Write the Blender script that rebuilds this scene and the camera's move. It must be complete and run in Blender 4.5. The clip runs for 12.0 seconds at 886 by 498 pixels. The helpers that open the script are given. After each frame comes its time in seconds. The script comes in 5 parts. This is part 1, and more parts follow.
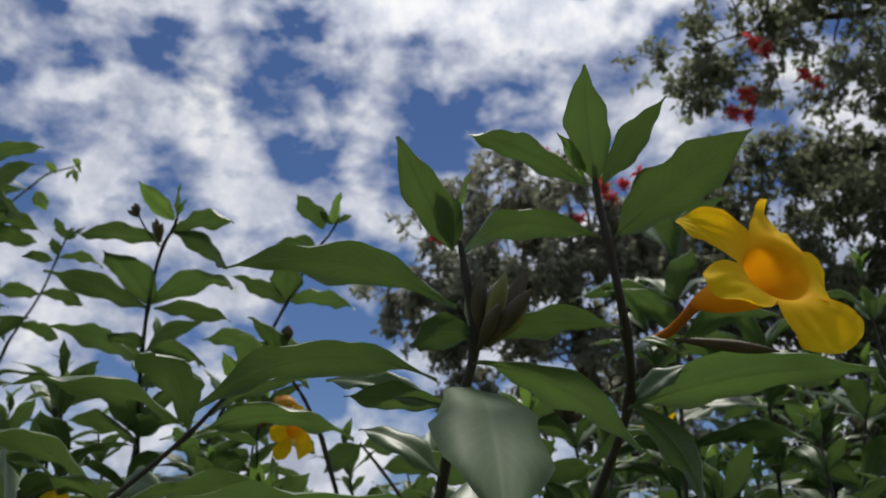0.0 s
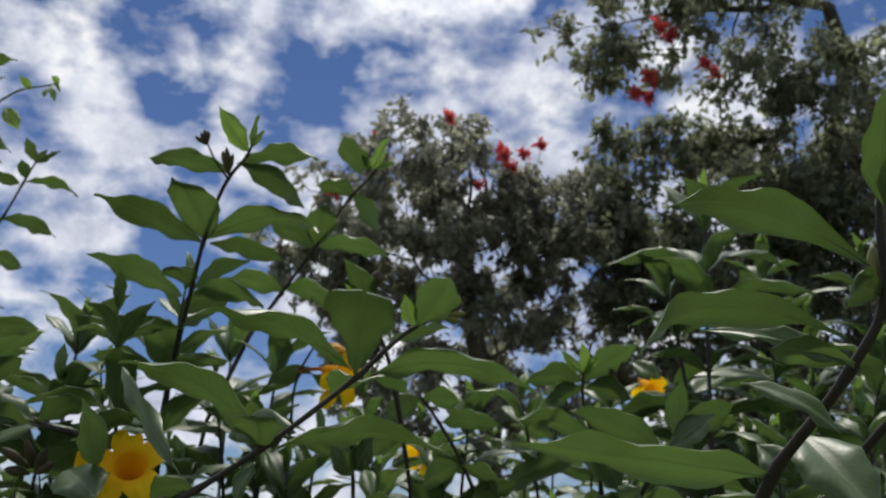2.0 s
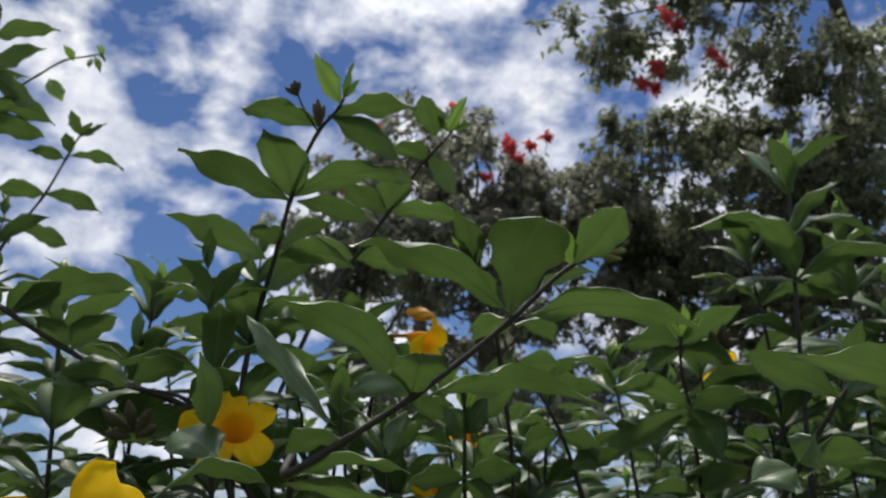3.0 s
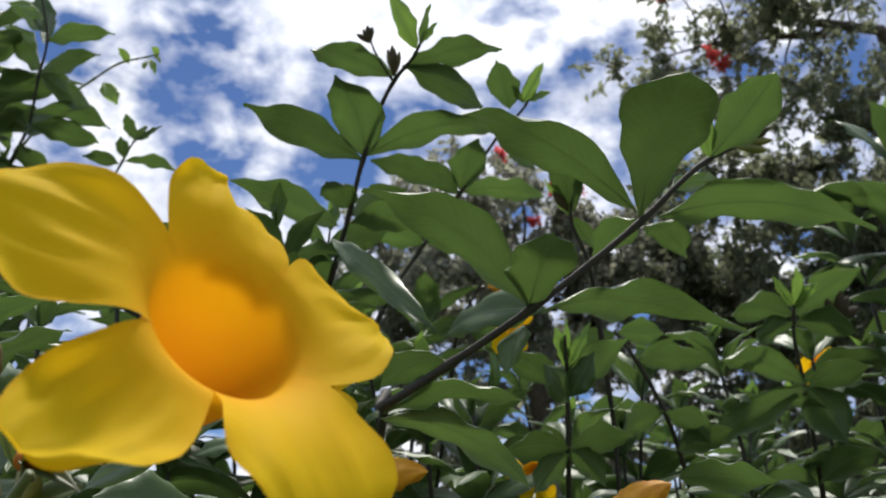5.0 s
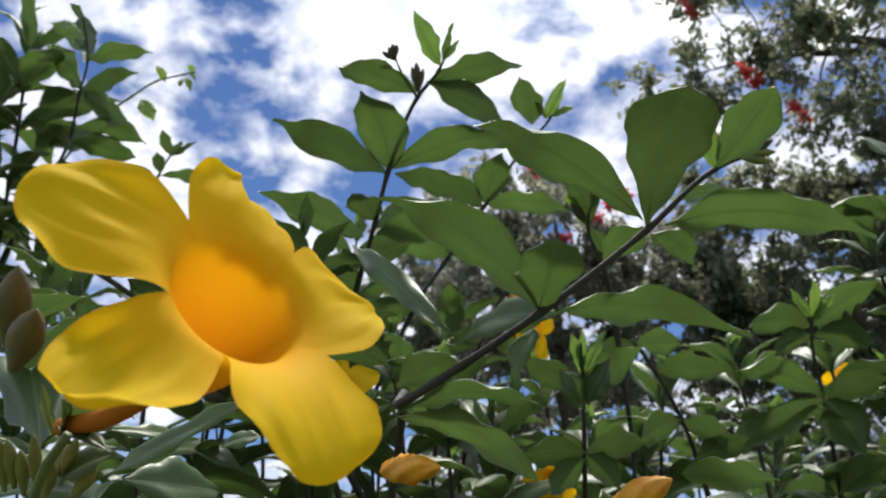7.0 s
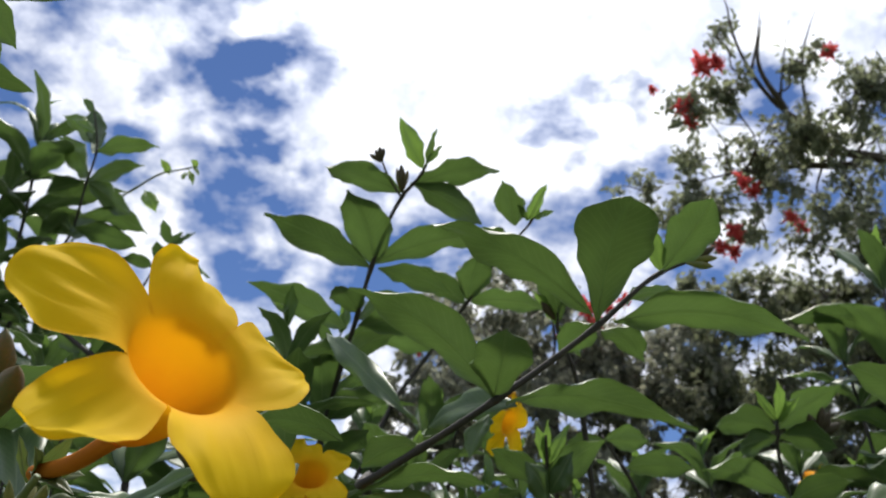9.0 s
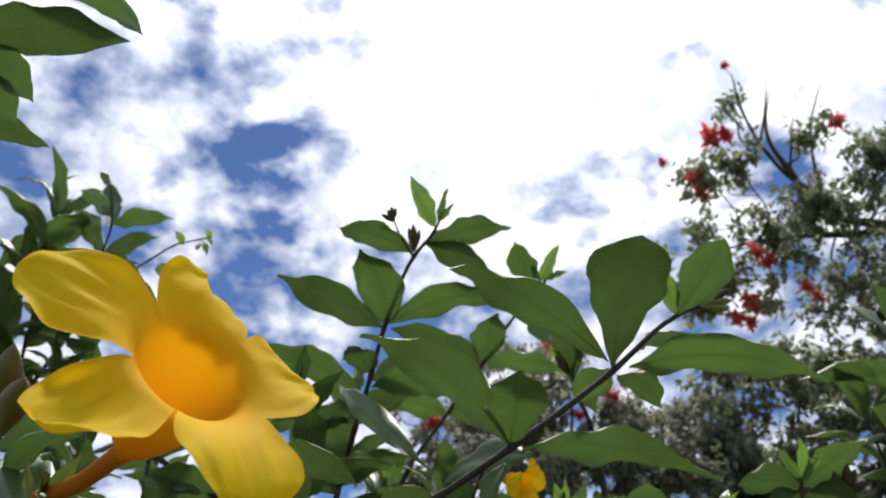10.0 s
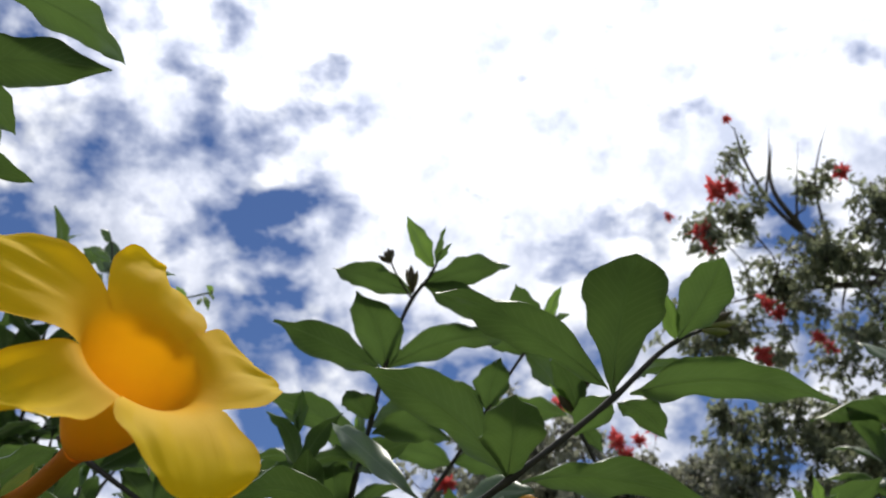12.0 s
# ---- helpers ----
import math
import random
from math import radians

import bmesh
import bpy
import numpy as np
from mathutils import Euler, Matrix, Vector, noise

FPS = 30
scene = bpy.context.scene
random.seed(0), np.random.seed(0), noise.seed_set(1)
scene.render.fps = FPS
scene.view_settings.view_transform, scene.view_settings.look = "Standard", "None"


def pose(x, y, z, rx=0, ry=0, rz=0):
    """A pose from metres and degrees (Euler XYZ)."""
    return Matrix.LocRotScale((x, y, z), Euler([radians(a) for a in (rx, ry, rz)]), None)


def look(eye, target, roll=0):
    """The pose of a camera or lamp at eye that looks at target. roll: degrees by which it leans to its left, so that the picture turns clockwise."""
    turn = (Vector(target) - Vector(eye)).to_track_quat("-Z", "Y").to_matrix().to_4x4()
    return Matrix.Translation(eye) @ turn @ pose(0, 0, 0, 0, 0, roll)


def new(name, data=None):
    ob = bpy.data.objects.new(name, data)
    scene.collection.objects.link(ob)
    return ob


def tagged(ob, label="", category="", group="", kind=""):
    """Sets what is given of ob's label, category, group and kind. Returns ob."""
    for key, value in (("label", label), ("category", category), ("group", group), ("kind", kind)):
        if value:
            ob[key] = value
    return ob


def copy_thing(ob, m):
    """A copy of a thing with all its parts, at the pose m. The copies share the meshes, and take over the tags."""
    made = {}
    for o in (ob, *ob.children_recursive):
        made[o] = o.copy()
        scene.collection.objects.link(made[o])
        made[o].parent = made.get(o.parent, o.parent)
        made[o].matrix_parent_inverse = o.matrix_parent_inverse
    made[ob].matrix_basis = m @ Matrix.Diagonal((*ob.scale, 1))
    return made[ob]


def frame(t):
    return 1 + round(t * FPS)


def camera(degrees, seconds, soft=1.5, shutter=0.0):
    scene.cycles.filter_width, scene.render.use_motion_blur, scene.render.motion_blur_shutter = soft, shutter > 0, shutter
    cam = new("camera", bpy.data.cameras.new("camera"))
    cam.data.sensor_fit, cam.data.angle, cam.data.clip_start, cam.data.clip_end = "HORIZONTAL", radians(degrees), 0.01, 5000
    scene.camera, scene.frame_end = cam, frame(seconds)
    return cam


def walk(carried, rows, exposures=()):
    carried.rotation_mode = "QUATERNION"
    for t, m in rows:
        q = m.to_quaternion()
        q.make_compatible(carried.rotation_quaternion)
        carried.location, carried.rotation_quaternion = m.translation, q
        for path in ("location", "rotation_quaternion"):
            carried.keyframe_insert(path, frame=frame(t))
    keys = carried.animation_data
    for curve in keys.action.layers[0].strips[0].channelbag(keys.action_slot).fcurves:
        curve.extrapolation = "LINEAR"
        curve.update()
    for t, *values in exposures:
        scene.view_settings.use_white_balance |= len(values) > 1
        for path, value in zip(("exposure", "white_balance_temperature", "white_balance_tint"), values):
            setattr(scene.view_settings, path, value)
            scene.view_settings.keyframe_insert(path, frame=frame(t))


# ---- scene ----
EXPOSURES = [(0.0, 0.2), (1.0, 0.26), (1.5, 0.38), (2.0, 0.42), (3.2, 0.5), (5.0, 0.83), (6.7, 0.92), (8.5, 0.97), (9.5, 0.86), (11.5, 0.87), (12.0, 0.63)]
cam = camera(50.44, 12.0, soft=1.8)
cam.data.dof.use_dof, cam.data.dof.focus_distance, cam.data.dof.aperture_fstop = True, 0.36, 30
def at(x, y, z, yaw, pitch, roll):
    """A camera pose from place, heading, tilt and lean."""
    return pose(x, y, z, 90 + pitch, 0, yaw) @ pose(0, 0, 0, 0, 0, roll)


walk(cam, [
    (0.0, at(0.0379, -0.0054, 1.2956, 1.66, 19.65, -0.01)),
    (0.5, at(0.0002, -0.0000, 1.3002, -0.08, 18.19, 0.75)),
    (1.0, at(-0.0667, 0.0185, 1.3007, -3.29, 17.45, 1.53)),
    (1.5, at(-0.1376, 0.0312, 1.3006, -6.04, 17.16, 1.70)),
    (2.0, at(-0.2037, 0.0315, 1.2915, -6.87, 17.33, 1.52)),
    (2.5, at(-0.2577, 0.0678, 1.2742, -7.09, 17.48, 1.31)),
    (3.0, at(-0.3100, 0.1078, 1.2602, -7.30, 17.28, 0.91)),
    (5.0, at(-0.3395, 0.2271, 1.1927, -4.51, 20.79, 0.55)),
    (5.5, at(-0.3426, 0.2238, 1.1886, -3.88, 21.29, 0.76)),
    (6.0, at(-0.3417, 0.2301, 1.1854, -3.41, 21.17, 0.96)),
    (6.5, at(-0.3372, 0.2201, 1.1803, -2.69, 21.42, 1.19)),
    (8.5, at(-0.3097, 0.1633, 1.1654, -2.01, 25.25, 2.91)),
    (9.0, at(-0.3067, 0.1611, 1.1550, -1.88, 27.78, 3.54)),
    (9.5, at(-0.2974, 0.1685, 1.1411, -1.36, 30.29, 3.42)),
    (10.0, at(-0.3039, 0.1726, 1.1378, -0.59, 32.46, 3.26)),
    (10.5, at(-0.3059, 0.1803, 1.1293, -0.03, 33.70, 3.48)),
    (11.0, at(-0.2934, 0.1882, 1.1266, 1.00, 34.27, 3.81)),
    (11.5, at(-0.2911, 0.1944, 1.1285, 1.09, 35.15, 3.77)),
    (12.0, at(-0.2915, 0.1969, 1.1276, 0.28, 36.20, 2.45)),
], exposures=EXPOSURES)

# ---- world and sun ----
SUN_EL, SUN_YAW = 70.0, -8.0          # degrees up, and to the left of +y
sun_way = Vector((-math.sin(radians(SUN_YAW)) * math.cos(radians(SUN_EL)),
                  math.cos(radians(SUN_YAW)) * math.cos(radians(SUN_EL)), math.sin(radians(SUN_EL))))

world = bpy.data.worlds.new("sky")
scene.world = world
world.use_nodes = True


def nodes_of(tree):
    tree.nodes.clear()

    def add(kind, **values):
        n = tree.nodes.new(kind)
        for k, v in values.items():
            if k in n.inputs:
                n.inputs[k].default_value = v
        return n
    return add, tree.links.new


def mathn(add, link, op, a, b=None, clamp=False):
    n = add("ShaderNodeMath")
    n.operation, n.use_clamp = op, clamp
    for i, v in enumerate((a, b)):
        if v is None:
            continue
        if isinstance(v, (int, float)):
            n.inputs[i].default_value = v
        else:
            link(v, n.inputs[i])
    return n.outputs[0]


def ramp(add, link, fac, stops):
    n = add("ShaderNodeValToRGB")
    while len(n.color_ramp.elements) < len(stops):
        n.color_ramp.elements.new(0.5)
    for e, (p, c) in zip(n.color_ramp.elements, stops):
        e.position, e.color = p, (*c, 1) if isinstance(c, tuple) else (c, c, c, 1)
    link(fac, n.inputs[0])
    return n.outputs[0]


def build_sky():
    add, link = nodes_of(world.node_tree)
    coord = add("ShaderNodeTexCoord")
    sky = add("ShaderNodeTexSky")
    sky.sky_type, sky.sun_disc = "NISHITA", False
    sky.sun_elevation, sky.sun_rotation = radians(SUN_EL), radians(-SUN_YAW)
    sky.air_density, sky.dust_density, sky.ozone_density = 1.0, 0.1, 5.0
    big = add("ShaderNodeTexNoise", Scale=4.6, Detail=2.0, Roughness=0.5, Distortion=0.2)
    puffs = add("ShaderNodeTexNoise", Scale=12.0, Detail=7.0, Roughness=0.52, Distortion=0.1)
    flat = add("ShaderNodeMapping")
    flat.inputs["Scale"].default_value, flat.inputs["Rotation"].default_value = (1, 1, 1.55), (0, radians(14), 0)
    link(coord.outputs["Generated"], flat.inputs["Vector"])
    for n in (big, puffs):
        link(flat.outputs[0], n.inputs["Vector"])
    # ragged edges for the gaps
    rag = add("ShaderNodeTexNoise", Scale=7.0, Detail=4.0, Roughness=0.55)
    link(coord.outputs["Generated"], rag.inputs["Vector"])
    shift = add("ShaderNodeVectorMath")
    shift.operation = "MULTIPLY_ADD"
    link(rag.outputs["Color"], shift.inputs[0])
    shift.inputs[1].default_value, shift.inputs[2].default_value = (0.24, 0.24, 0.24), (-0.12, -0.12, -0.12)
    ragged = add("ShaderNodeVectorMath")
    ragged.operation = "ADD"
    link(coord.outputs["Generated"], ragged.inputs[0])
    link(shift.outputs[0], ragged.inputs[1])
    unit = add("ShaderNodeVectorMath")
    unit.operation = "NORMALIZE"
    link(ragged.outputs[0], unit.inputs[0])
    # open blue gaps in the cloud deck: (azimuth to the right of +y, elevation, radius, depth), degrees
    cover = mathn(add, link, "ADD", mathn(add, link, "ADD", mathn(add, link, "MULTIPLY", big.outputs[0], 0.3), -0.085),
                  mathn(add, link, "MULTIPLY", puffs.outputs[0], 1.6))
    for az, el, rad, depth in SKY_GAPS:
        a, e = radians(az), radians(el)
        dot = add("ShaderNodeVectorMath")
        dot.operation = "DOT_PRODUCT"
        link(unit.outputs[0], dot.inputs[0])
        dot.inputs[1].default_value = (math.sin(a) * math.cos(e), math.cos(a) * math.cos(e), math.sin(e))
        near = add("ShaderNodeMapRange")
        near.interpolation_type = "SMOOTHSTEP"
        near.inputs["From Min"].default_value = math.cos(radians(rad))
        near.inputs["From Max"].default_value = math.cos(radians(0.0))
        near.inputs["To Max"].default_value = depth * (0.8 if depth > 0 else 0.7)
        link(dot.outputs["Value"], near.inputs["Value"])
        cover = mathn(add, link, "SUBTRACT", cover, near.outputs[0])
    # the deck glows white where the sun stands behind it
    sun_dot = add("ShaderNodeVectorMath")
    sun_dot.operation = "DOT_PRODUCT"
    link(coord.outputs["Generated"], sun_dot.inputs[0])
    sun_dot.inputs[1].default_value = sun_way
    glow = ramp(add, link, sun_dot.outputs["Value"], [(0.75, 0.0), (0.865, 0.5), (0.96, 1.0)])
    cover = mathn(add, link, "ADD", cover, mathn(add, link, "MULTIPLY", glow, 0.28))
    mask = ramp(add, link, cover, [(0.70, 0.0), (0.86, 0.48), (1.04, 1.0)])
    shade = add("ShaderNodeTexNoise", Scale=13.0, Detail=7.0, Roughness=0.6)
    link(coord.outputs["Generated"], shade.inputs["Vector"])
    body = ramp(add, link, shade.outputs[0], [(0.34, (0.46, 0.50, 0.62)), (0.5, (0.74, 0.77, 0.87)), (0.62, (0.98, 0.99, 1.0))])
    cloud = add("ShaderNodeBackground")
    link(body, cloud.inputs["Color"])
    link(mathn(add, link, "ADD", mathn(add, link, "MULTIPLY", glow, 0.5), CLOUD), cloud.inputs["Strength"])
    clear = add("ShaderNodeBackground", Strength=SKY)
    deep = add("ShaderNodeMix")
    deep.data_type, deep.blend_type = "RGBA", "MULTIPLY"
    deep.inputs[0].default_value = 1.0
    link(sky.outputs[0], deep.inputs[6])
    deep.inputs[7].default_value = (0.80, 0.88, 1.10, 1)
    link(deep.outputs[2], clear.inputs["Color"])
    mix = add("ShaderNodeMixShader")
    link(mask, mix.inputs[0])
    link(clear.outputs[0], mix.inputs[1])
    link(cloud.outputs[0], mix.inputs[2])
    out = add("ShaderNodeOutputWorld")
    link(mix.outputs[0], out.inputs[0])


SKY, CLOUD = 0.046, 0.72
SKY_GAPS = [(-29.8, 32, 4, 0.15), (-26.5, 29.5, 3.5, 0.13), (-20.2, 41.5, 3, 0.12), (-14, 35, 4.5, 0.2), (-14, 39.8, 2.6, 0.12), (-12.4, 30.2, 4.5, 0.16), (-9.8, 25.5, 3.5, 0.12),
            (-8.1, 13.5, 6, 0.27), (-6.7, 18.8, 4, 0.12), (-4.8, 27.5, 4, 0.14), (-0.8, 28.4, 5.5, 0.2), (13, 28.5, 5, -0.13), (12, 12, 8, 0.14),
            (-25.3, 38.1, 5, -0.07), (-20.3, 28.9, 6, -0.12), (-15.3, 26.2, 4, -0.1), (-23.4, 21, 5, -0.1), (-15.7, 17, 6, -0.1), (-7, 25.8, 3, -0.1), (-6.5, 32.6, 6, -0.14),
            (1.4, 32.8, 5.5, -0.1), (5.5, 28.8, 4, -0.2), (4, 42, 12, -0.15), (31, 45, 9, -0.2)]
build_sky()
sun_data = bpy.data.lights.new("sun", "SUN")
sun_data.energy, sun_data.angle, sun_data.color = 2.6, radians(9.0), (1.0, 0.95, 0.86)
sun = new("sun", sun_data)
sun.matrix_world = look(sun_way * 50, (0, 0, 0))


# ---- materials ----
def principled(name):
    m = bpy.data.materials.new(name)
    m.use_nodes = True
    add, link = nodes_of(m.node_tree)
    out = add("ShaderNodeOutputMaterial")
    return m, add, link, out


def leaf_material(name, dark, light, through_colour, gloss=0.38, share=0.42, veins=True):
    """A waxy leaf: glossy above and below, lit through by the sun, with a paler midrib and side veins, and sunlit edges
    painted as a pale rim.
    """
    m, add, link, out = principled(name)
    info = add("ShaderNodeObjectInfo")
    geo = add("ShaderNodeNewGeometry")
    uv = add("ShaderNodeUVMap")
    sep = add("ShaderNodeSeparateXYZ")
    link(uv.outputs[0], sep.inputs[0])
    coord = add("ShaderNodeTexCoord")
    blotch = add("ShaderNodeTexNoise", Scale=24.0, Detail=5.0)
    link(coord.outputs["Object"], blotch.inputs["Vector"])
    grain = add("ShaderNodeTexNoise", Scale=400.0, Detail=3.0)
    link(coord.outputs["Object"], grain.inputs["Vector"])
    chance = mathn(add, link, "FRACT", mathn(add, link, "ADD", info.outputs["Random"], geo.outputs["Random Per Island"]))
    fac = mathn(add, link, "ADD", mathn(add, link, "MULTIPLY", chance, 0.65), mathn(add, link, "MULTIPLY", mathn(add, link, "SUBTRACT", blotch.outputs[0], 0.35), 1.3), True)
    base = add("ShaderNodeMix")
    base.data_type = "RGBA"
    link(fac, base.inputs[0])
    base.inputs[6].default_value, base.inputs[7].default_value = (*dark, 1), (*light, 1)
    colour = base.outputs[2]
    thru = add("ShaderNodeMix")
    thru.data_type = "RGBA"
    link(fac, thru.inputs[0])
    thru.inputs[6].default_value = (*[c * 0.5 for c in through_colour], 1)
    thru.inputs[7].default_value = (*[c * 1.5 for c in through_colour], 1)
    lit = thru.outputs[2]
    bump = add("ShaderNodeBump", Strength=0.25, Distance=0.0008)
    height = mathn(add, link, "MULTIPLY", grain.outputs[0], 0.3)
    if veins:
        across = mathn(add, link, "ABSOLUTE", mathn(add, link, "SUBTRACT", sep.outputs[0], 0.5))
        rib = ramp(add, link, across, [(0.0, 1.0), (0.018, 0.6), (0.05, 0.0)])
        slant = mathn(add, link, "SUBTRACT", mathn(add, link, "MULTIPLY", sep.outputs[1], 15.0), mathn(add, link, "MULTIPLY", across, 7.0))
        side = mathn(add, link, "ABSOLUTE", mathn(add, link, "SUBTRACT", mathn(add, link, "FRACT", slant), 0.5))
        vein = ramp(add, link, side, [(0.0, 1.0), (0.07, 0.5), (0.16, 0.0)])
        line = mathn(add, link, "MAXIMUM", rib, mathn(add, link, "MULTIPLY", vein, 0.36))
        # sun catching the curled margin, painted in as a paler edge
        rim = ramp(add, link, across, [(0.462, 0.0), (0.492, 0.6)])
        line = mathn(add, link, "MAXIMUM", line, rim)
        pale = add("ShaderNodeMix")
        pale.data_type = "RGBA"
        link(mathn(add, link, "MULTIPLY", line, 0.55), pale.inputs[0])
        link(colour, pale.inputs[6])
        pale.inputs[7].default_value = (light[0] * 2.2, light[1] * 1.8, light[2] * 2.4, 1)
        colour = pale.outputs[2]
        dim = add("ShaderNodeMix")
        dim.data_type = "RGBA"
        link(mathn(add, link, "MULTIPLY", line, 0.6), dim.inputs[0])
        link(lit, dim.inputs[6])
        dim.inputs[7].default_value = (through_colour[0] * 0.35, through_colour[1] * 0.45, through_colour[2] * 0.4, 1)
        lit = dim.outputs[2]
        height = mathn(add, link, "SUBTRACT", height, mathn(add, link, "ADD", mathn(add, link, "MULTIPLY", line, 0.25), mathn(add, link, "MULTIPLY", rib, 0.5)))
    link(height, bump.inputs["Height"])
    skin = add("ShaderNodeBsdfPrincipled", Roughness=gloss)
    skin.inputs["Specular IOR Level"].default_value = 0.42
    skin.inputs["Coat Weight"].default_value, skin.inputs["Coat Roughness"].default_value = (0.12 if veins else 0.0), 0.5
    link(colour, skin.inputs["Base Color"])
    link(bump.outputs[0], skin.inputs["Normal"])
    tr = add("ShaderNodeBsdfTranslucent")
    link(lit, tr.inputs["Color"])
    mix = add("ShaderNodeMixShader")
    mix.inputs[0].default_value = share
    link(skin.outputs[0], mix.inputs[1])
    link(tr.outputs[0], mix.inputs[2])
    link(mix.outputs[0], out.inputs[0])
    return m


def petal_material(name, stops, through_colour, share=0.4, edged=True):
    """Satin petal whose colour deepens towards the throat (along v of the petal)."""
    m, add, link, out = principled(name)
    uv = add("ShaderNodeUVMap")
    sep = add("ShaderNodeSeparateXYZ")
    link(uv.outputs[0], sep.inputs[0])
    coord = add("ShaderNodeTexCoord")
    soft = add("ShaderNodeTexNoise", Scale=45.0, Detail=3.0)
    link(coord.outputs["Object"], soft.inputs["Vector"])
    v = mathn(add, link, "ADD", sep.outputs[1], mathn(add, link, "MULTIPLY", mathn(add, link, "SUBTRACT", soft.outputs[0], 0.5), 0.25))
    colour = ramp(add, link, v, stops)
    rim = mathn(add, link, "ABSOLUTE", mathn(add, link, "SUBTRACT", sep.outputs[0], 0.5))
    rim = mathn(add, link, "ADD", rim, mathn(add, link, "MULTIPLY", soft.outputs[0], 0.14))
    worn = mathn(add, link, "MULTIPLY", ramp(add, link, rim, [(0.53, 0.0), (0.59, 0.4 if edged else 0.0)]), ramp(add, link, sep.outputs[1], [(0.62, 0.0), (0.74, 1.0)]))
    edge_mix = add("ShaderNodeMix")
    edge_mix.data_type = "RGBA"
    link(worn, edge_mix.inputs[0])
    link(colour, edge_mix.inputs[6])
    edge_mix.inputs[7].default_value = (0.62, 0.24, 0.01, 1)
    colour = edge_mix.outputs[2]
    streak = add("ShaderNodeTexNoise", Scale=1.0, Detail=4.0)
    stretch = add("ShaderNodeMapping")
    stretch.inputs["Scale"].default_value = (42, 3, 1)
    link(uv.outputs[0], stretch.inputs["Vector"])
    link(stretch.outputs[0], streak.inputs["Vector"])
    bump = add("ShaderNodeBump", Strength=0.12, Distance=0.0008)
    crease = add("ShaderNodeTexNoise", Scale=110.0, Detail=3.0)
    link(coord.outputs["Object"], crease.inputs["Vector"])
    link(mathn(add, link, "ADD", streak.outputs[0], mathn(add, link, "MULTIPLY", crease.outputs[0], 2.0)), bump.inputs["Height"])
    skin = add("ShaderNodeBsdfPrincipled", Roughness=0.68)
    skin.inputs["Specular IOR Level"].default_value = 0.06
    link(colour, skin.inputs["Base Color"])
    link(bump.outputs[0], skin.inputs["Normal"])
    tint = add("ShaderNodeMix")
    tint.data_type, tint.blend_type = "RGBA", "MULTIPLY"
    tint.inputs[0].default_value = 1.0
    link(colour, tint.inputs[6])
    tint.inputs[7].default_value = (*through_colour, 1)
    tr = add("ShaderNodeBsdfTranslucent")
    link(tint.outputs[2], tr.inputs["Color"])
    mix = add("ShaderNodeMixShader")
    # the fleshy bell lets less light through than the thin lobes
    thin = ramp(add, link, sep.outputs[1], [(0.1, 0.55 * share), (0.45, 0.72 * share), (0.85, share)])
    link(thin, mix.inputs[0])
    link(skin.outputs[0], mix.inputs[1])
    link(tr.outputs[0], mix.inputs[2])
    link(mix.outputs[0], out.inputs[0])
    return m


def rough_material(name, dark, light, scale, rough=0.8, bump_m=0.004, stretch=(1, 1, 1)):
    m, add, link, out = principled(name)
    coord = add("ShaderNodeTexCoord")
    mapping = add("ShaderNodeMapping")
    mapping.inputs["Scale"].default_value = stretch
    link(coord.outputs["Object"], mapping.inputs["Vector"])
    a = add("ShaderNodeTexNoise", Scale=scale, Detail=6.0, Roughness=0.65)
    b = add("ShaderNodeTexNoise", Scale=scale * 7, Detail=5.0, Roughness=0.6)
    for n in (a, b):
        link(mapping.outputs[0], n.inputs["Vector"])
    both = mathn(add, link, "ADD", mathn(add, link, "MULTIPLY", a.outputs[0], 0.6), mathn(add, link, "MULTIPLY", b.outputs[0], 0.4))
    colour = ramp(add, link, both, [(0.36, dark), (0.64, light)])
    bump = add("ShaderNodeBump", Strength=0.6, Distance=bump_m)
    link(both, bump.inputs["Height"])
    skin = add("ShaderNodeBsdfPrincipled", Roughness=rough)
    link(colour, skin.inputs["Base Color"])
    link(bump.outputs[0], skin.inputs["Normal"])
    link(skin.outputs[0], out.inputs[0])
    return m


LEAF = leaf_material("allamanda_leaf", (0.040, 0.080, 0.028), (0.092, 0.145, 0.055), (0.076, 0.130, 0.029), 0.42, 0.30)
DULL_LEAF = leaf_material("dull_older_leaf", (0.036, 0.074, 0.030), (0.080, 0.130, 0.055), (0.076, 0.130, 0.029), 0.68, 0.30)
YOUNG = leaf_material("young_leaf", (0.07, 0.135, 0.03), (0.11, 0.19, 0.045), (0.15, 0.25, 0.045), 0.4, 0.4)
TREE_LEAF = leaf_material("tree_leaf", (0.050, 0.063, 0.044), (0.095, 0.108, 0.072), (0.29, 0.32, 0.19), 0.5, 0.48, False)
# paler, greyer copy of the tree leaf, with distance haze put into its colour
HAZY_LEAF = leaf_material("hazed_tree_leaf", (0.075, 0.085, 0.072), (0.135, 0.142, 0.118), (0.36, 0.37, 0.27), 0.5, 0.48, False)
VINE_LEAF = leaf_material("vine_leaf", (0.10, 0.17, 0.04), (0.15, 0.23, 0.06), (0.24, 0.38, 0.06), 0.6)
PETAL = petal_material("yellow_petal", [(0.0, (0.60, 0.23, 0.010)), (0.13, (0.80, 0.33, 0.012)), (0.30, (0.84, 0.40, 0.012)), (0.48, (0.83, 0.44, 0.011)), (0.62, (0.815, 0.49, 0.011)), (0.86, (0.80, 0.54, 0.012))], (1.0, 0.92, 0.5), 0.5)
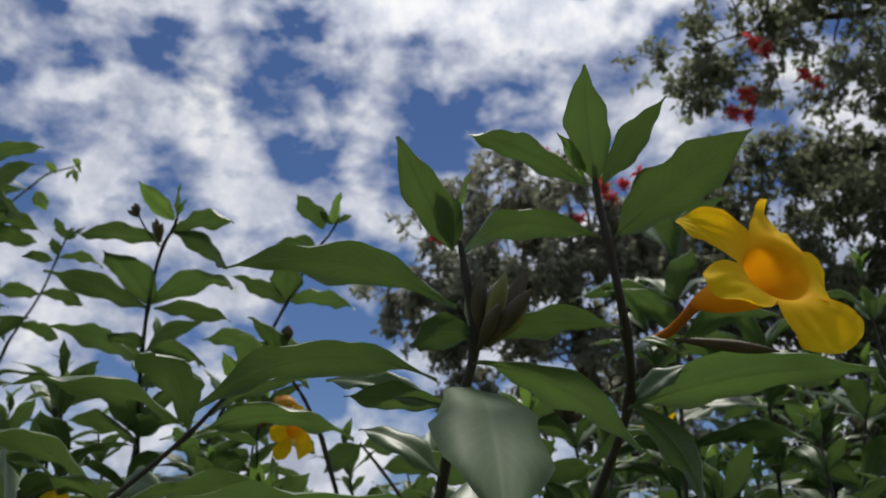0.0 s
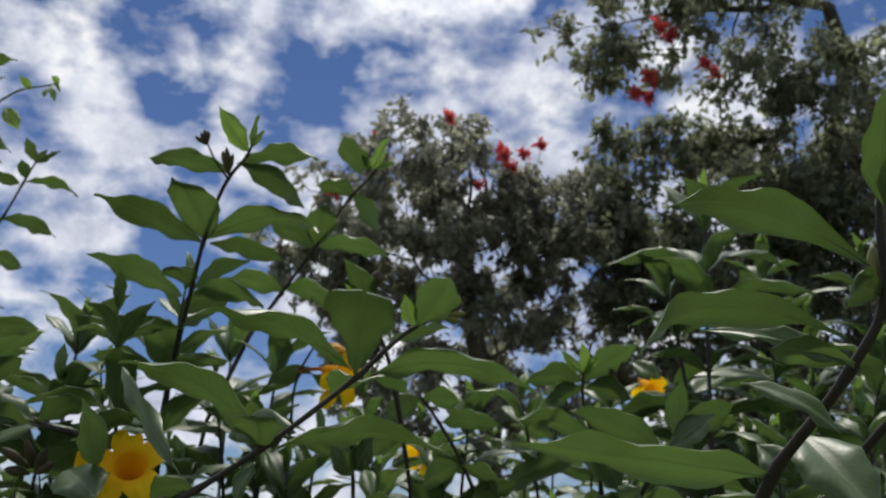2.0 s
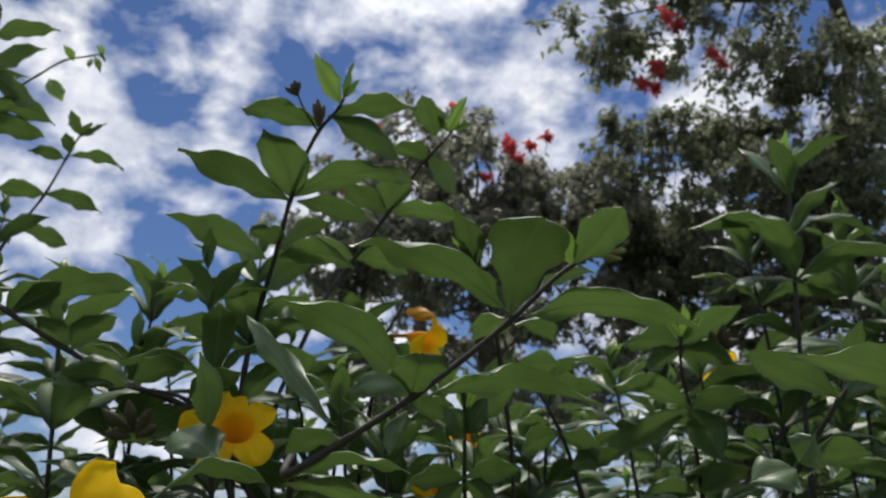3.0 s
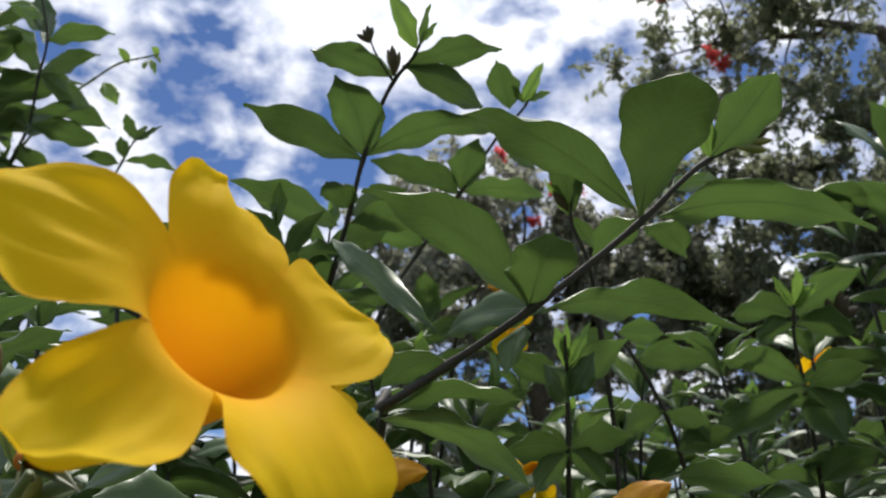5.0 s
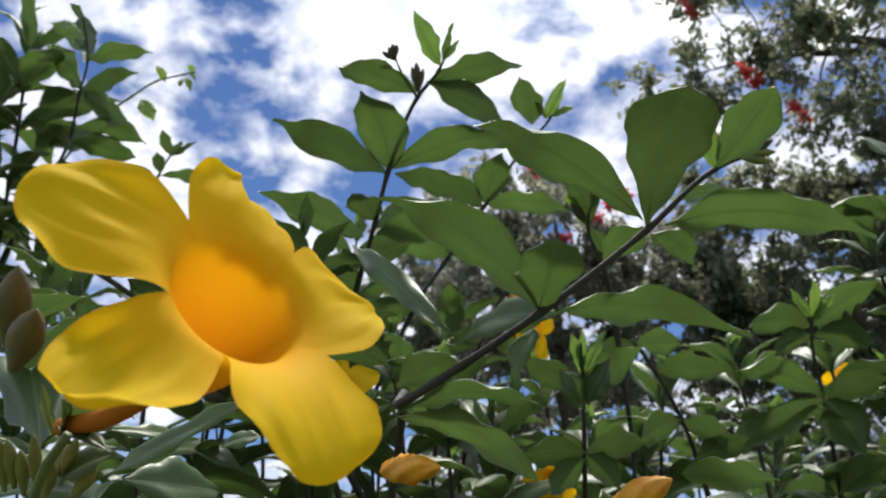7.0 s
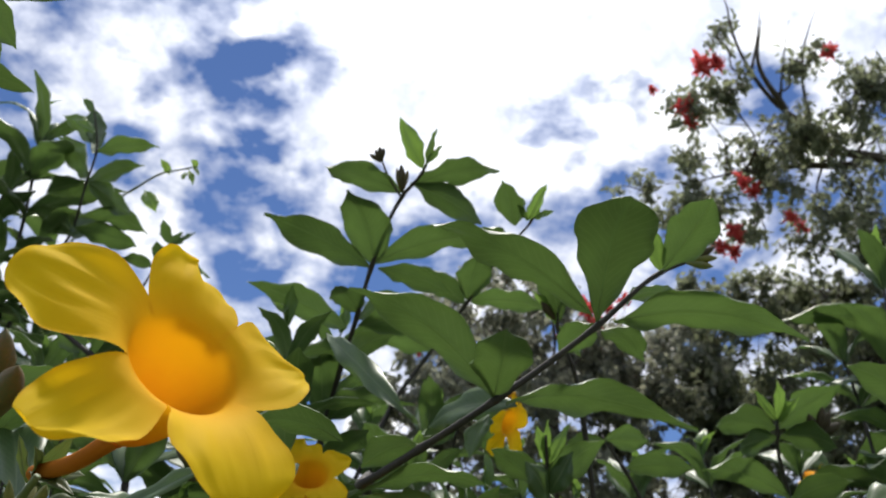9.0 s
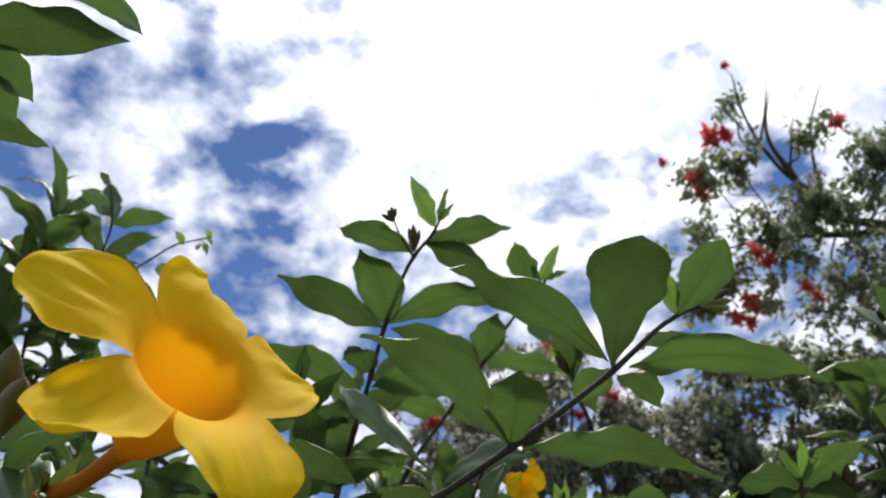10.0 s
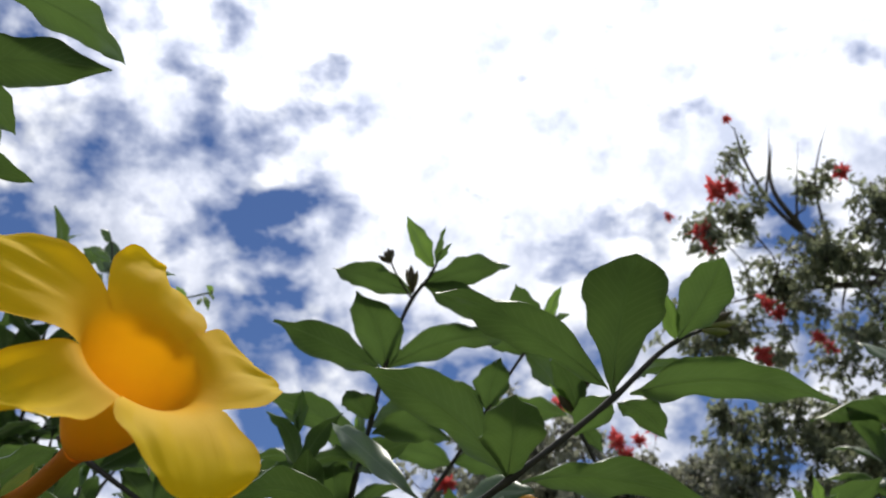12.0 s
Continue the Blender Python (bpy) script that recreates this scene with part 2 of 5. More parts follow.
THROAT = petal_material("orange_throat", [(0.0, (0.40, 0.135, 0.02)), (0.45, (0.46, 0.16, 0.016)), (0.62, (0.60, 0.24, 0.01)), (1.0, (0.66, 0.30, 0.01))], (1.0, 0.8, 0.4), 0.3)
PETAL_BUD = rough_material("furled_petal", (0.58, 0.21, 0.012), (0.74, 0.37, 0.014), 40, 0.5, 0.0008)
SEPAL = leaf_material("sepal", (0.050, 0.075, 0.020), (0.10, 0.12, 0.035), (0.10, 0.14, 0.03), 0.5, 0.3)
OLIVE_BUD = rough_material("olive_brown_bud", (0.032, 0.032, 0.014), (0.075, 0.050, 0.024), 70, 0.65, 0.0006)
RED_BUD = rough_material("reddish_green_bud", (0.065, 0.082, 0.024), (0.15, 0.085, 0.034), 130, 0.55, 0.0005)
BUD = rough_material("brown_bud", (0.028, 0.025, 0.012), (0.066, 0.046, 0.022), 70, 0.75, 0.0006)
GREEN_BUD = rough_material("green_bud", (0.11, 0.13, 0.03), (0.20, 0.18, 0.05), 70, 0.5, 0.0005)
STEM = rough_material("stem_bark", (0.013, 0.011, 0.009), (0.034, 0.027, 0.021), 80, 0.7, 0.0012, (1, 1, 0.35))
GREEN_STEM = rough_material("green_stem", (0.07, 0.10, 0.03), (0.12, 0.15, 0.05), 90, 0.55, 0.0006)
BARK = rough_material("tree_bark", (0.035, 0.028, 0.022), (0.10, 0.082, 0.065), 9, 0.9, 0.02, (1, 1, 0.3))
RED = petal_material("red_tree_flower", [(0.0, (0.60, 0.115, 0.115)), (0.5, (0.60, 0.12, 0.12)), (1.0, (0.66, 0.15, 0.14))], (1.0, 0.75, 0.75), 1.0, False)
EARTH = rough_material("garden_ground", (0.05, 0.06, 0.02), (0.10, 0.12, 0.04), 3.0, 0.95, 0.03)


# ---- builders ----
def mesh_object(name, verts, faces, material, parent=None, label="", uvs=None, smooth=True):
    me = bpy.data.meshes.new(name)
    me.from_pydata([tuple(v) for v in verts], [], faces)
    if uvs is not None:
        layer = me.uv_layers.new(name="UVMap")
        corner = np.empty(len(me.loops), dtype=np.int32)
        me.loops.foreach_get("vertex_index", corner)
        layer.data.foreach_set("uv", np.asarray(uvs, dtype=np.float32)[corner].ravel())
    if smooth:
        me.polygons.foreach_set("use_smooth", [True] * len(me.polygons))
    me.materials.append(material)
    ob = new(name, me)
    if parent is not None:
        ob.parent = parent
        ob.matrix_parent_inverse = parent_inverse(parent)
    if label:
        tagged(ob, label)
    return ob


def world_of(ob):
    return world_of(ob.parent) @ ob.matrix_parent_inverse @ ob.matrix_basis if ob.parent else ob.matrix_basis.copy()


def parent_inverse(parent):
    return world_of(parent).inverted()


def thing(name, place, label, category, group=""):
    e = new(name)
    e.empty_display_size = 0.05
    e.location = place
    return tagged(e, label, category, group)


def spline(points, per=6):
    """A smooth curve through points, per samples to each stretch; it does not overshoot where stretches differ in length."""
    p = [Vector(q) for q in points]
    n = len(p)
    gaps = [max((p[i + 1] - p[i]).length, 1e-6) for i in range(n - 1)]
    slope = [(p[i + 1] - p[i]) / gaps[i] for i in range(n - 1)]
    tang = [slope[0]] + [(slope[i - 1] * gaps[i] + slope[i] * gaps[i - 1]) / (gaps[i - 1] + gaps[i]) for i in range(1, n - 1)] + [slope[-1]]
    out = []
    for i in range(n - 1):
        h = gaps[i]
        for k in range(per):
            t = k / per
            out.append(p[i] * (2 * t ** 3 - 3 * t * t + 1) + tang[i] * h * (t ** 3 - 2 * t * t + t)
                       + p[i + 1] * (3 * t * t - 2 * t ** 3) + tang[i + 1] * h * (t ** 3 - t * t))
    out.append(p[-1])
    return out


def tube_data(path, radii, sides=8):
    """Verts, faces and uvs of a round tube along a path, closed at both ends."""
    verts, faces, uvs = [], [], []
    n = len(path)
    side = None
    for i, c in enumerate(path):
        way = (path[min(i + 1, n - 1)] - path[max(i - 1, 0)]).normalized()
        if side is None:
            side = way.orthogonal().normalized()
        side = (side - way * side.dot(way)).normalized()
        other = way.cross(side)
        r = radii[i] if isinstance(radii, (list, tuple)) else radii
        for k in range(sides):
            a = 2 * math.pi * k / sides
            verts.append(c + (side * math.cos(a) + other * math.sin(a)) * r)
            uvs.append((k / sides, i / (n - 1)))
    for i in range(n - 1):
        for k in range(sides):
            j = (k + 1) % sides
            faces.append((i * sides + k, i * sides + j, (i + 1) * sides + j, (i + 1) * sides + k))
    faces.append(tuple(reversed(range(sides))))
    faces.append(tuple((n - 1) * sides + k for k in range(sides)))
    return verts, faces, uvs


def stem(parent, points, r0, r1, material=None, name="stem", knots=True, sides=8):
    """A stem from tip (r0) to foot (r1), a little swollen at the given points."""
    per = 6
    path = spline(points, per)
    radii = []
    for i in range(len(path)):
        s = i / (len(path) - 1)
        r = r0 + (r1 - r0) * s ** 0.8
        if knots and 0 < i and i % per == 0:
            r *= 1.28
        radii.append(r * random.uniform(0.95, 1.06))
    v, f, u = tube_data(path, radii, sides)
    return mesh_object(name, v, f, material or STEM, parent, uvs=u)


def leaf_half(s, a=0.95, b=0.8):
    """Half width of a blade, 0..1, at the share s of its length; a and b shape its base and its tip."""
    top = a / (a + b)
    return s ** a * max(1 - s, 0.0) ** b * (1 - 0.35 * max(s - 0.8, 0) / 0.2) / (top ** a * (1 - top) ** b)


def leaf_data(length, width, arch, fold=None, wave=0.03, rows=18, seed=0, recurve=0.0, blunt=None):
    """A leaf blade along +y, upper side +z: bowed by arch, folded along the midrib, wavy at the margin, with a short stalk."""
    rng = random.Random(seed)
    ph, ph2, skew = rng.uniform(0, 6.28), rng.uniform(0, 6.28), rng.uniform(-0.05, 0.05)
    fold = rng.uniform(0.28, 0.65) if fold is None else fold
    base_k, tip_k = rng.uniform(0.85, 1.2), (rng.uniform(0.95, 1.25) if blunt is None else blunt)
    nick = [[1 + rng.uniform(-0.035, 0.035) for _ in range(rows + 1)] for _ in (0, 1)]
    verts, uvs, faces = [], [], []
    lanes = (-1.0, -0.9, -0.6, -0.25, 0.0, 0.25, 0.6, 0.9, 1.0)
    w = len(lanes)
    for i in range(rows + 1):
        s = i / rows
        half = width * 0.5 * leaf_half(s, base_k, tip_k) if 0 < i < rows else width * 0.02
        for v in lanes:
            wob = wave * length * math.sin(s * 11 + ph + (1.3 if v > 0 else 0)) * abs(v) ** 2 * math.sin(math.pi * s) ** 0.5
            wob += wave * 0.5 * length * math.sin(s * 24 + ph2 - v * 2) * abs(v) ** 3
            edge = 1 + 0.06 * math.sin(s * 19 + ph2 * (2 if v > 0 else 1)) * abs(v)
            x = v * half * (edge if abs(v) < 0.8 else edge * nick[v > 0][i])
            z = fold * abs(x) * (1 - 0.5 * abs(v)) + wob - 0.22 * half * abs(v) ** 7
            bow = arch * length * (4 * s * (1 - s)) - recurve * length * s ** 3
            verts.append((x + skew * length * math.sin(math.pi * s), s * length, z + bow))
            uvs.append((0.5 + 0.5 * v, s))
    for i in range(rows):
        for k in range(w - 1):
            a = i * w + k
            faces.append((a, a + 1, a + w + 1, a + w))
    # stalk, running out into the midrib
    n0 = len(verts)
    steps = max(3, rows // 4)
    for i in range(steps + 1):
        s = i / rows
        r = 0.0006 * (1 - 0.9 * i / steps) * (length / 0.11) ** 0.5
        cx, cy, cz = verts[i * w + 4]
        for dx, dz in ((-1, 0.1), (0, -1.5), (1, 0.1)):
            verts.append((cx + dx * r, cy, cz + dz * r))
            uvs.append((0.5, s))
    for i in range(steps):
        for k in range(2):
            a = n0 + i * 3 + k
            faces.append((a, a + 3, a + 4, a + 1))
    return verts, faces, uvs


def blade_matrix(b, t, n):
    b, t, n = Vector(b), Vector(t), Vector(n)
    y = (t - b).normalized()
    z = (n - y * n.dot(y)).normalized()
    x = y.cross(z)
    m = Matrix((x, y, z)).transposed().to_4x4()
    m.translation = b
    return m


leaf_count = 0


def leaf(parent, b, t, n, width, arch=0.08, material=None, fold=None, wave=0.03, label="", recurve=0.0, blunt=None):
    """One leaf from its base b to its tip t, its upper side turned towards n."""
    global leaf_count
    leaf_count += 1
    length = (Vector(t) - Vector(b)).length
    v, f, u = leaf_data(length, width * (0.98 if blunt is None else 1.0), arch, fold, wave, seed=leaf_count, recurve=recurve, blunt=blunt)
    ob = mesh_object("leaf", v, f, material or LEAF, parent, label, u)
    ob.matrix_basis = blade_matrix(b, t, n)
    return ob


def bud(parent, b, t, radius, material=None, label="", name="bud"):
    """A pointed bud from b to t, wrapped in five sepals whose edges stand proud and wind a little."""
    b, t = Vector(b), Vector(t)
    way = (t - b).normalized()
    side = way.orthogonal().normalized()
    other = way.cross(side)
    shape = (0.30, 0.44, 0.60, 0.76, 0.90, 0.99, 1.0, 0.92, 0.74, 0.44, 0.05)
    steps, sides = len(shape) - 1, 15
    verts, faces, uvs = [], [], []
    for i, r in enumerate(shape):
        s = i / steps
        for k in range(sides):
            a = 2 * math.pi * k / sides
            ridge = 1 + 0.13 * (((k / sides * 5 + 0.5 * s) % 1.0) - 0.4)
            verts.append(b.lerp(t, s) + (side * math.cos(a) + other * math.sin(a)) * radius * r * ridge)
            uvs.append((k / sides, s))
    for i in range(steps):
        for k in range(sides):
            j = (k + 1) % sides
            faces.append((i * sides + k, i * sides + j, (i + 1) * sides + j, (i + 1) * sides + k))
    faces.append(tuple(reversed(range(sides))))
    faces.append(tuple(steps * sides + k for k in range(sides)))
    return mesh_object(name, verts, faces, material or BUD, parent, label, uvs)


def furled(parent, b, t, radius, label="", name="flower"):
    """A flower rolled up before opening: petals wound in a spiral round the axis, with their edges standing proud."""
    b, t = Vector(b), Vector(t)
    steps, sides = 16, 30
    way = (t - b).normalized()
    side = way.orthogonal().normalized()
    other = way.cross(side)
    verts, faces, uvs = [], [], []
    for i in range(steps + 1):
        s = i / steps
        swell = (0.45 + 0.55 * math.sin(min(s / 0.5, 1) * math.pi / 2)) * (max(1 - ((s - 0.45) / 0.55) ** 1.4, 0.004) ** 0.8 if s > 0.45 else 1)
        for k in range(sides):
            a = 2 * math.pi * k / sides
            saw = ((a / (2 * math.pi) * 5 + 2.0 * s) % 1.0)
            r = radius * swell * (0.80 + 0.30 * saw ** 2)
            verts.append(b.lerp(t, s) + (side * math.cos(a) + other * math.sin(a)) * r)
            uvs.append((k / sides, 0.35 + 0.4 * s))
    for i in range(steps):
        for k in range(sides):
            j = (k + 1) % sides
            faces.append((i * sides + k, i * sides + j, (i + 1) * sides + j, (i + 1) * sides + k))
    faces.append(tuple(steps * sides + k for k in range(sides)))
    return mesh_object(name, verts, faces, PETAL_BUD, parent, label, uvs)


# the five lobes of a corolla: turn in degrees (ccw, seen from the front), reach, rise, width in mm, fuller side, pointedness, folded-back share, tilt, bow
LOBES = ((164, 52.2, 1.3, 33.6, 0.0, 0.0, 0, -0.12, 0.14), (83, 41, 3.5, 30.5, 0.0, 0.1, 1, 0.16, 0.10), (11.7, 41.2, 2.3, 32, 0.25, 1.0, 0, -0.33, 0.09),
         (-79, 49.6, 6.9, 37.6, 0.0, 0.0, 0, -0.15, 0.28), (220, 53.9, 2.5, 26.2, 0.25, 0.2, 0, 0.37, -0.25))
SIDE_LOBES = ((148, 53, 1.8, 20.2, 0.0, 0.0, 0, -0.18, 0.24), (75, 53.3, -0.5, 19, 0.0, 0.1, 1, 0.29, -0.25), (-13.4, 25.1, -1.0, 30, 0.25, 0.4, 0, -0.07, 0.43),
              (-71, 49, 1.2, 37, 0.0, 0.0, 0, 0.17, 0.03), (205.5, 47.9, 6.6, 29.6, 0.25, 0.2, 0, 0.22, 0.16))


def lobe_data(lobe, low, high, mouth, unit, seed, bell_end):
    """One corolla lobe about the flower's own axis (+z, mouth at z = 0). Its lower part lines its share of the bell, then it flares
    outwards to a broad, softly folded and waved blade."""
    turn, reach, rise, width, shoulder, point, folded, tilt, bow = lobe
    rng = random.Random(seed)
    ph, ph2 = rng.uniform(0, 6.28), rng.uniform(0, 6.28)
    reach, rise, width = (0.001 * unit * q for q in (reach, rise, width))
    up = Vector((0, 0, 1))

    def way(a):
        return Vector((math.cos(a), math.sin(a), 0))

    out_way = way(radians(turn))
    side = up.cross(out_way)
    rim = out_way * mouth
    tip = out_way * reach + up * rise
    span = (tip - rim).length
    p1 = rim + (out_way * 0.55 + up * 0.60) * 0.34 * span
    p2 = rim.lerp(tip, 0.62) + up * bow * span
    chord = 2 * mouth * math.sin(min(high - low, 3.0) / 2)
    bell, blade, lanes = 12, 24, 20
    verts, uvs, faces = [], [], []
    for i in range(bell + 1):
        q = 1 - i / bell
        r = mouth * (0.20 + 0.62 * (1 - q ** 1.7) ** 0.85 + 0.18 * math.exp(-q / 0.22))
        for n in range(lanes + 1):
            verts.append(way(low + (high - low) * n / lanes) * r + bell_end * q - up * 0.30 * bell_end.length * q * (1 - q))
            uvs.append((n / lanes, 0.4 * (1 - q)))
    for i in range(1, blade + 1):
        k = math.sin(0.5 * math.pi * i / blade)
        a, b, d = rim.lerp(p1, k), p1.lerp(p2, k), p2.lerp(tip, k)
        mid = a.lerp(b, k).lerp(b.lerp(d, k), k)
        along = ((b - a) * (1 - k) + (d - b) * k).normalized()
        across = (side - along * side.dot(along)).normalized()
        normal = along.cross(across) * -1
        if normal.z < 0:
            normal = -normal
        base_w = max(0.72, 1.05 * chord / width)
        swell = base_w + (1 - base_w) * math.sin(min(k / 0.6, 1) * math.pi / 2) ** 1.2
        if k > 0.5:
            e = (k - 0.5) / 0.5
            swell *= max(1 - e ** (2.6 - 1.2 * point), 0.0) ** (0.48 + 0.3 * point)
        half = max(0.5 * width * swell, 0.02 * width)
        free = min(max((k - 0.20) / 0.45, 0.0), 1.0)
        w = 1 - free * free * (3 - 2 * free)
        for n in range(lanes + 1):
            share = n / lanes
            v = 2 * share - 1
            edge = abs(v) ** 3
            x = v * half * (1 + 0.055 * math.sin(9 * k + ph + 2 * v) * edge)
            if shoulder * v > 0:
                x *= 1 + abs(shoulder) * math.exp(-((k - 0.45) / 0.25) ** 2)
            lift = 0.12 * half * v * v + tilt * half * v
            lift += k * span * (0.050 * math.sin(2.6 * v + ph + 2.2 * k) + 0.026 * math.sin(6 * k + 4 * v + ph2))
            lift += edge * k * span * 0.045 * math.sin(10 * k + ph2 + 1.3 * v)
            lift -= 0.030 * span * math.exp(-(v / 0.22) ** 2) * math.sin(math.pi * k)
            lift += span * math.sin(math.pi * k) * (0.011 * math.sin(13 * v + 3 * k + ph2) + 0.006 * math.sin(23 * v - 5 * k + ph))
            lift += edge * k * span * 0.022 * math.sin(23 * k + ph + 2 * v)
            lift *= min(1.0, (1 - k) / 0.10 + 0.15)
            back = folded / (1 + math.exp((v + 0.12) / 0.07)) * k ** 2
            ring = (way(low + (high - low) * share) - out_way) * mouth * (1 + 1.3 * k)
            verts.append(mid + ring * w + (across * x + normal * lift) * (1 - w) - along * span * 0.17 * back - normal * 0.0045 * unit * back)
            uvs.append((share, 0.4 + 0.6 * k))
    wide = lanes + 1
    for i in range(bell + blade):
        for k in range(lanes):
            a = i * wide + k
            faces.append((a, a + 1, a + wide + 1, a + wide))
    return verts, faces, uvs


def frame_of(axis, up_hint=(0, 0, 1)):
    """Turn whose +z is axis and whose +y is as near up_hint as it goes."""
    z = Vector(axis).normalized()
    y = Vector(up_hint) - z * Vector(up_hint).dot(z)
    y.normalize()
    x = y.cross(z)
    return Matrix((x, y, z)).transposed().to_4x4()


flower_count = 0


def flower(parent, centre, axis, foot, size=1.0, turn=0.0, label="open yellow trumpet flower with an orange throat", lobes=LOBES, joint=None):
    """A trumpet flower: five lobes that share a bell, a thin tube from the bell back to the foot, five sepals."""
    global flower_count
    flower_count += 1
    c, f = Vector(centre), Vector(foot)
    turn_m = frame_of(axis)
    z = turn_m.to_3x3() @ Vector((0, 0, 1))
    reach = (c - f).length
    mid = c - z * reach * 0.5
    mouth = 0.0165 * size
    low_end = c - z * 0.0355 * size if joint is None else Vector(joint)
    path = spline([low_end, low_end.lerp(f, 0.4) - z * 0.12 * (reach - 0.034 * size), f], 9)
    radii = [mouth * (0.165 + 0.05 * math.exp(-i / 1.5)) for i in range(len(path))]
    verts, faces, uvs = tube_data(path, radii, 16)
    faces = [q for q in faces if len(q) == 4]
    uvs = [(a, 0.5 * (1 - b)) for a, b in uvs]
    body = mesh_object("flower", verts, faces, THROAT, parent, label, uvs)
    place = Matrix.Translation(c) @ turn_m @ Matrix.Rotation(radians(turn), 4, "Z")
    bell_end = place.inverted() @ low_end
    order = sorted(range(len(lobes)), key=lambda k: lobes[k][0] % 360)
    for n, k in enumerate(order):
        here, before, after = (radians(lobes[j][0]) for j in (k, order[n - 1], order[(n + 1) % len(order)]))
        low = here - ((here - before) % (2 * math.pi)) / 2
        high = here + ((after - here) % (2 * math.pi)) / 2
        v, fc, u = lobe_data(lobes[k], low, high, mouth, size, flower_count * 10 + k, bell_end)
        mesh_object("petal", [place @ q for q in v], fc, PETAL, body, uvs=u)
    way = (f - mid).normalized()
    side = way.orthogonal().normalized()
    for k in range(5):
        a = 2 * math.pi * k / 5 + 0.4
        out_way = side * math.cos(a) + way.cross(side) * math.sin(a)
        b = f + way * 0.001 + out_way * 0.002 * size
        tip = f - way * (0.017 + 0.004 * math.sin(k * 2.1)) * size + out_way * 0.010 * size
        v, fc, u = leaf_data((tip - b).length, 0.0062 * size, 0.12, fold=0.6, wave=0.01, rows=8, seed=k)
        ob = mesh_object("sepal", v, fc, SEPAL, body, "green pointed sepal", u)
        ob.matrix_basis = blade_matrix(b, tip, -out_way)
    return body

# ---- ground ----
def ground_sheet():
    rng = random.Random(4)
    n, verts, faces = 48, [], []
    for j in range(n + 1):
        for i in range(n + 1):
            u, v = 2 * i / n - 1, 2 * j / n - 1
            x, y = 400 * u * abs(u) ** 1.6, 400 * v * abs(v) ** 1.6
            verts.append((x, y, rng.uniform(-0.02, 0.02) * min(1, 1.5 * abs(u) + abs(v)) - 0.01))
    for j in range(n):
        for i in range(n):
            a = j * (n + 1) + i
            faces.append((a, a + 1, a + n + 2, a + n + 1))
    return tagged(mesh_object("ground", verts, faces, EARTH), "grassy brown garden ground under the shrubs", "ground", kind="structure")


ground_sheet()


# ---- flowering trees ----
def leaflets(centres, ways, lengths, widths, rng):
    """Many small pointed leaves as one mesh: six corners each, folded along the midrib."""
    n = len(centres)
    ways = ways / np.linalg.norm(ways, axis=1, keepdims=True)
    side = np.cross(ways, rng.normal(size=(n, 3)))
    side /= np.linalg.norm(side, axis=1, keepdims=True)
    up = np.cross(side, ways)
    L, Wd = lengths[:, None], widths[:, None]
    corner = [centres, centres + ways * L * 0.35 + side * Wd * 0.5 + up * Wd * 0.15, centres + ways * L * 0.72 + side * Wd * 0.36 + up * Wd * 0.1 - up * L * 0.05,
              centres + ways * L - up * L * 0.12, centres + ways * L * 0.72 - side * Wd * 0.36 + up * Wd * 0.1 - up * L * 0.05,
              centres + ways * L * 0.35 - side * Wd * 0.5 + up * Wd * 0.15, centres + ways * L * 0.38, centres + ways * L * 0.72 - up * L * 0.05]
    verts = np.stack(corner, 1).reshape(-1, 3)
    tri = np.array([(0, 1, 6), (1, 2, 7), (1, 7, 6), (2, 3, 7), (0, 6, 5), (6, 7, 4), (6, 4, 5), (7, 3, 4)])
    faces = (np.arange(n)[:, None, None] * 8 + tri[None]).reshape(-1, 3)
    return verts, faces


def fast_mesh(name, verts, faces, material, parent, label="", kind=""):
    me = bpy.data.meshes.new(name)
    me.vertices.add(len(verts))
    me.vertices.foreach_set("co", np.asarray(verts, dtype=np.float32).ravel())
    me.loops.add(faces.size)
    me.loops.foreach_set("vertex_index", faces.astype(np.int32).ravel())
    me.polygons.add(len(faces))
    me.polygons.foreach_set("loop_start", np.arange(0, faces.size, 3, dtype=np.int32))
    me.update(calc_edges=True)
    me.validate()
    me.materials.append(material)
    ob = new(name, me)
    ob.parent = parent
    ob.matrix_parent_inverse = parent_inverse(parent)
    return tagged(ob, label, kind=kind)


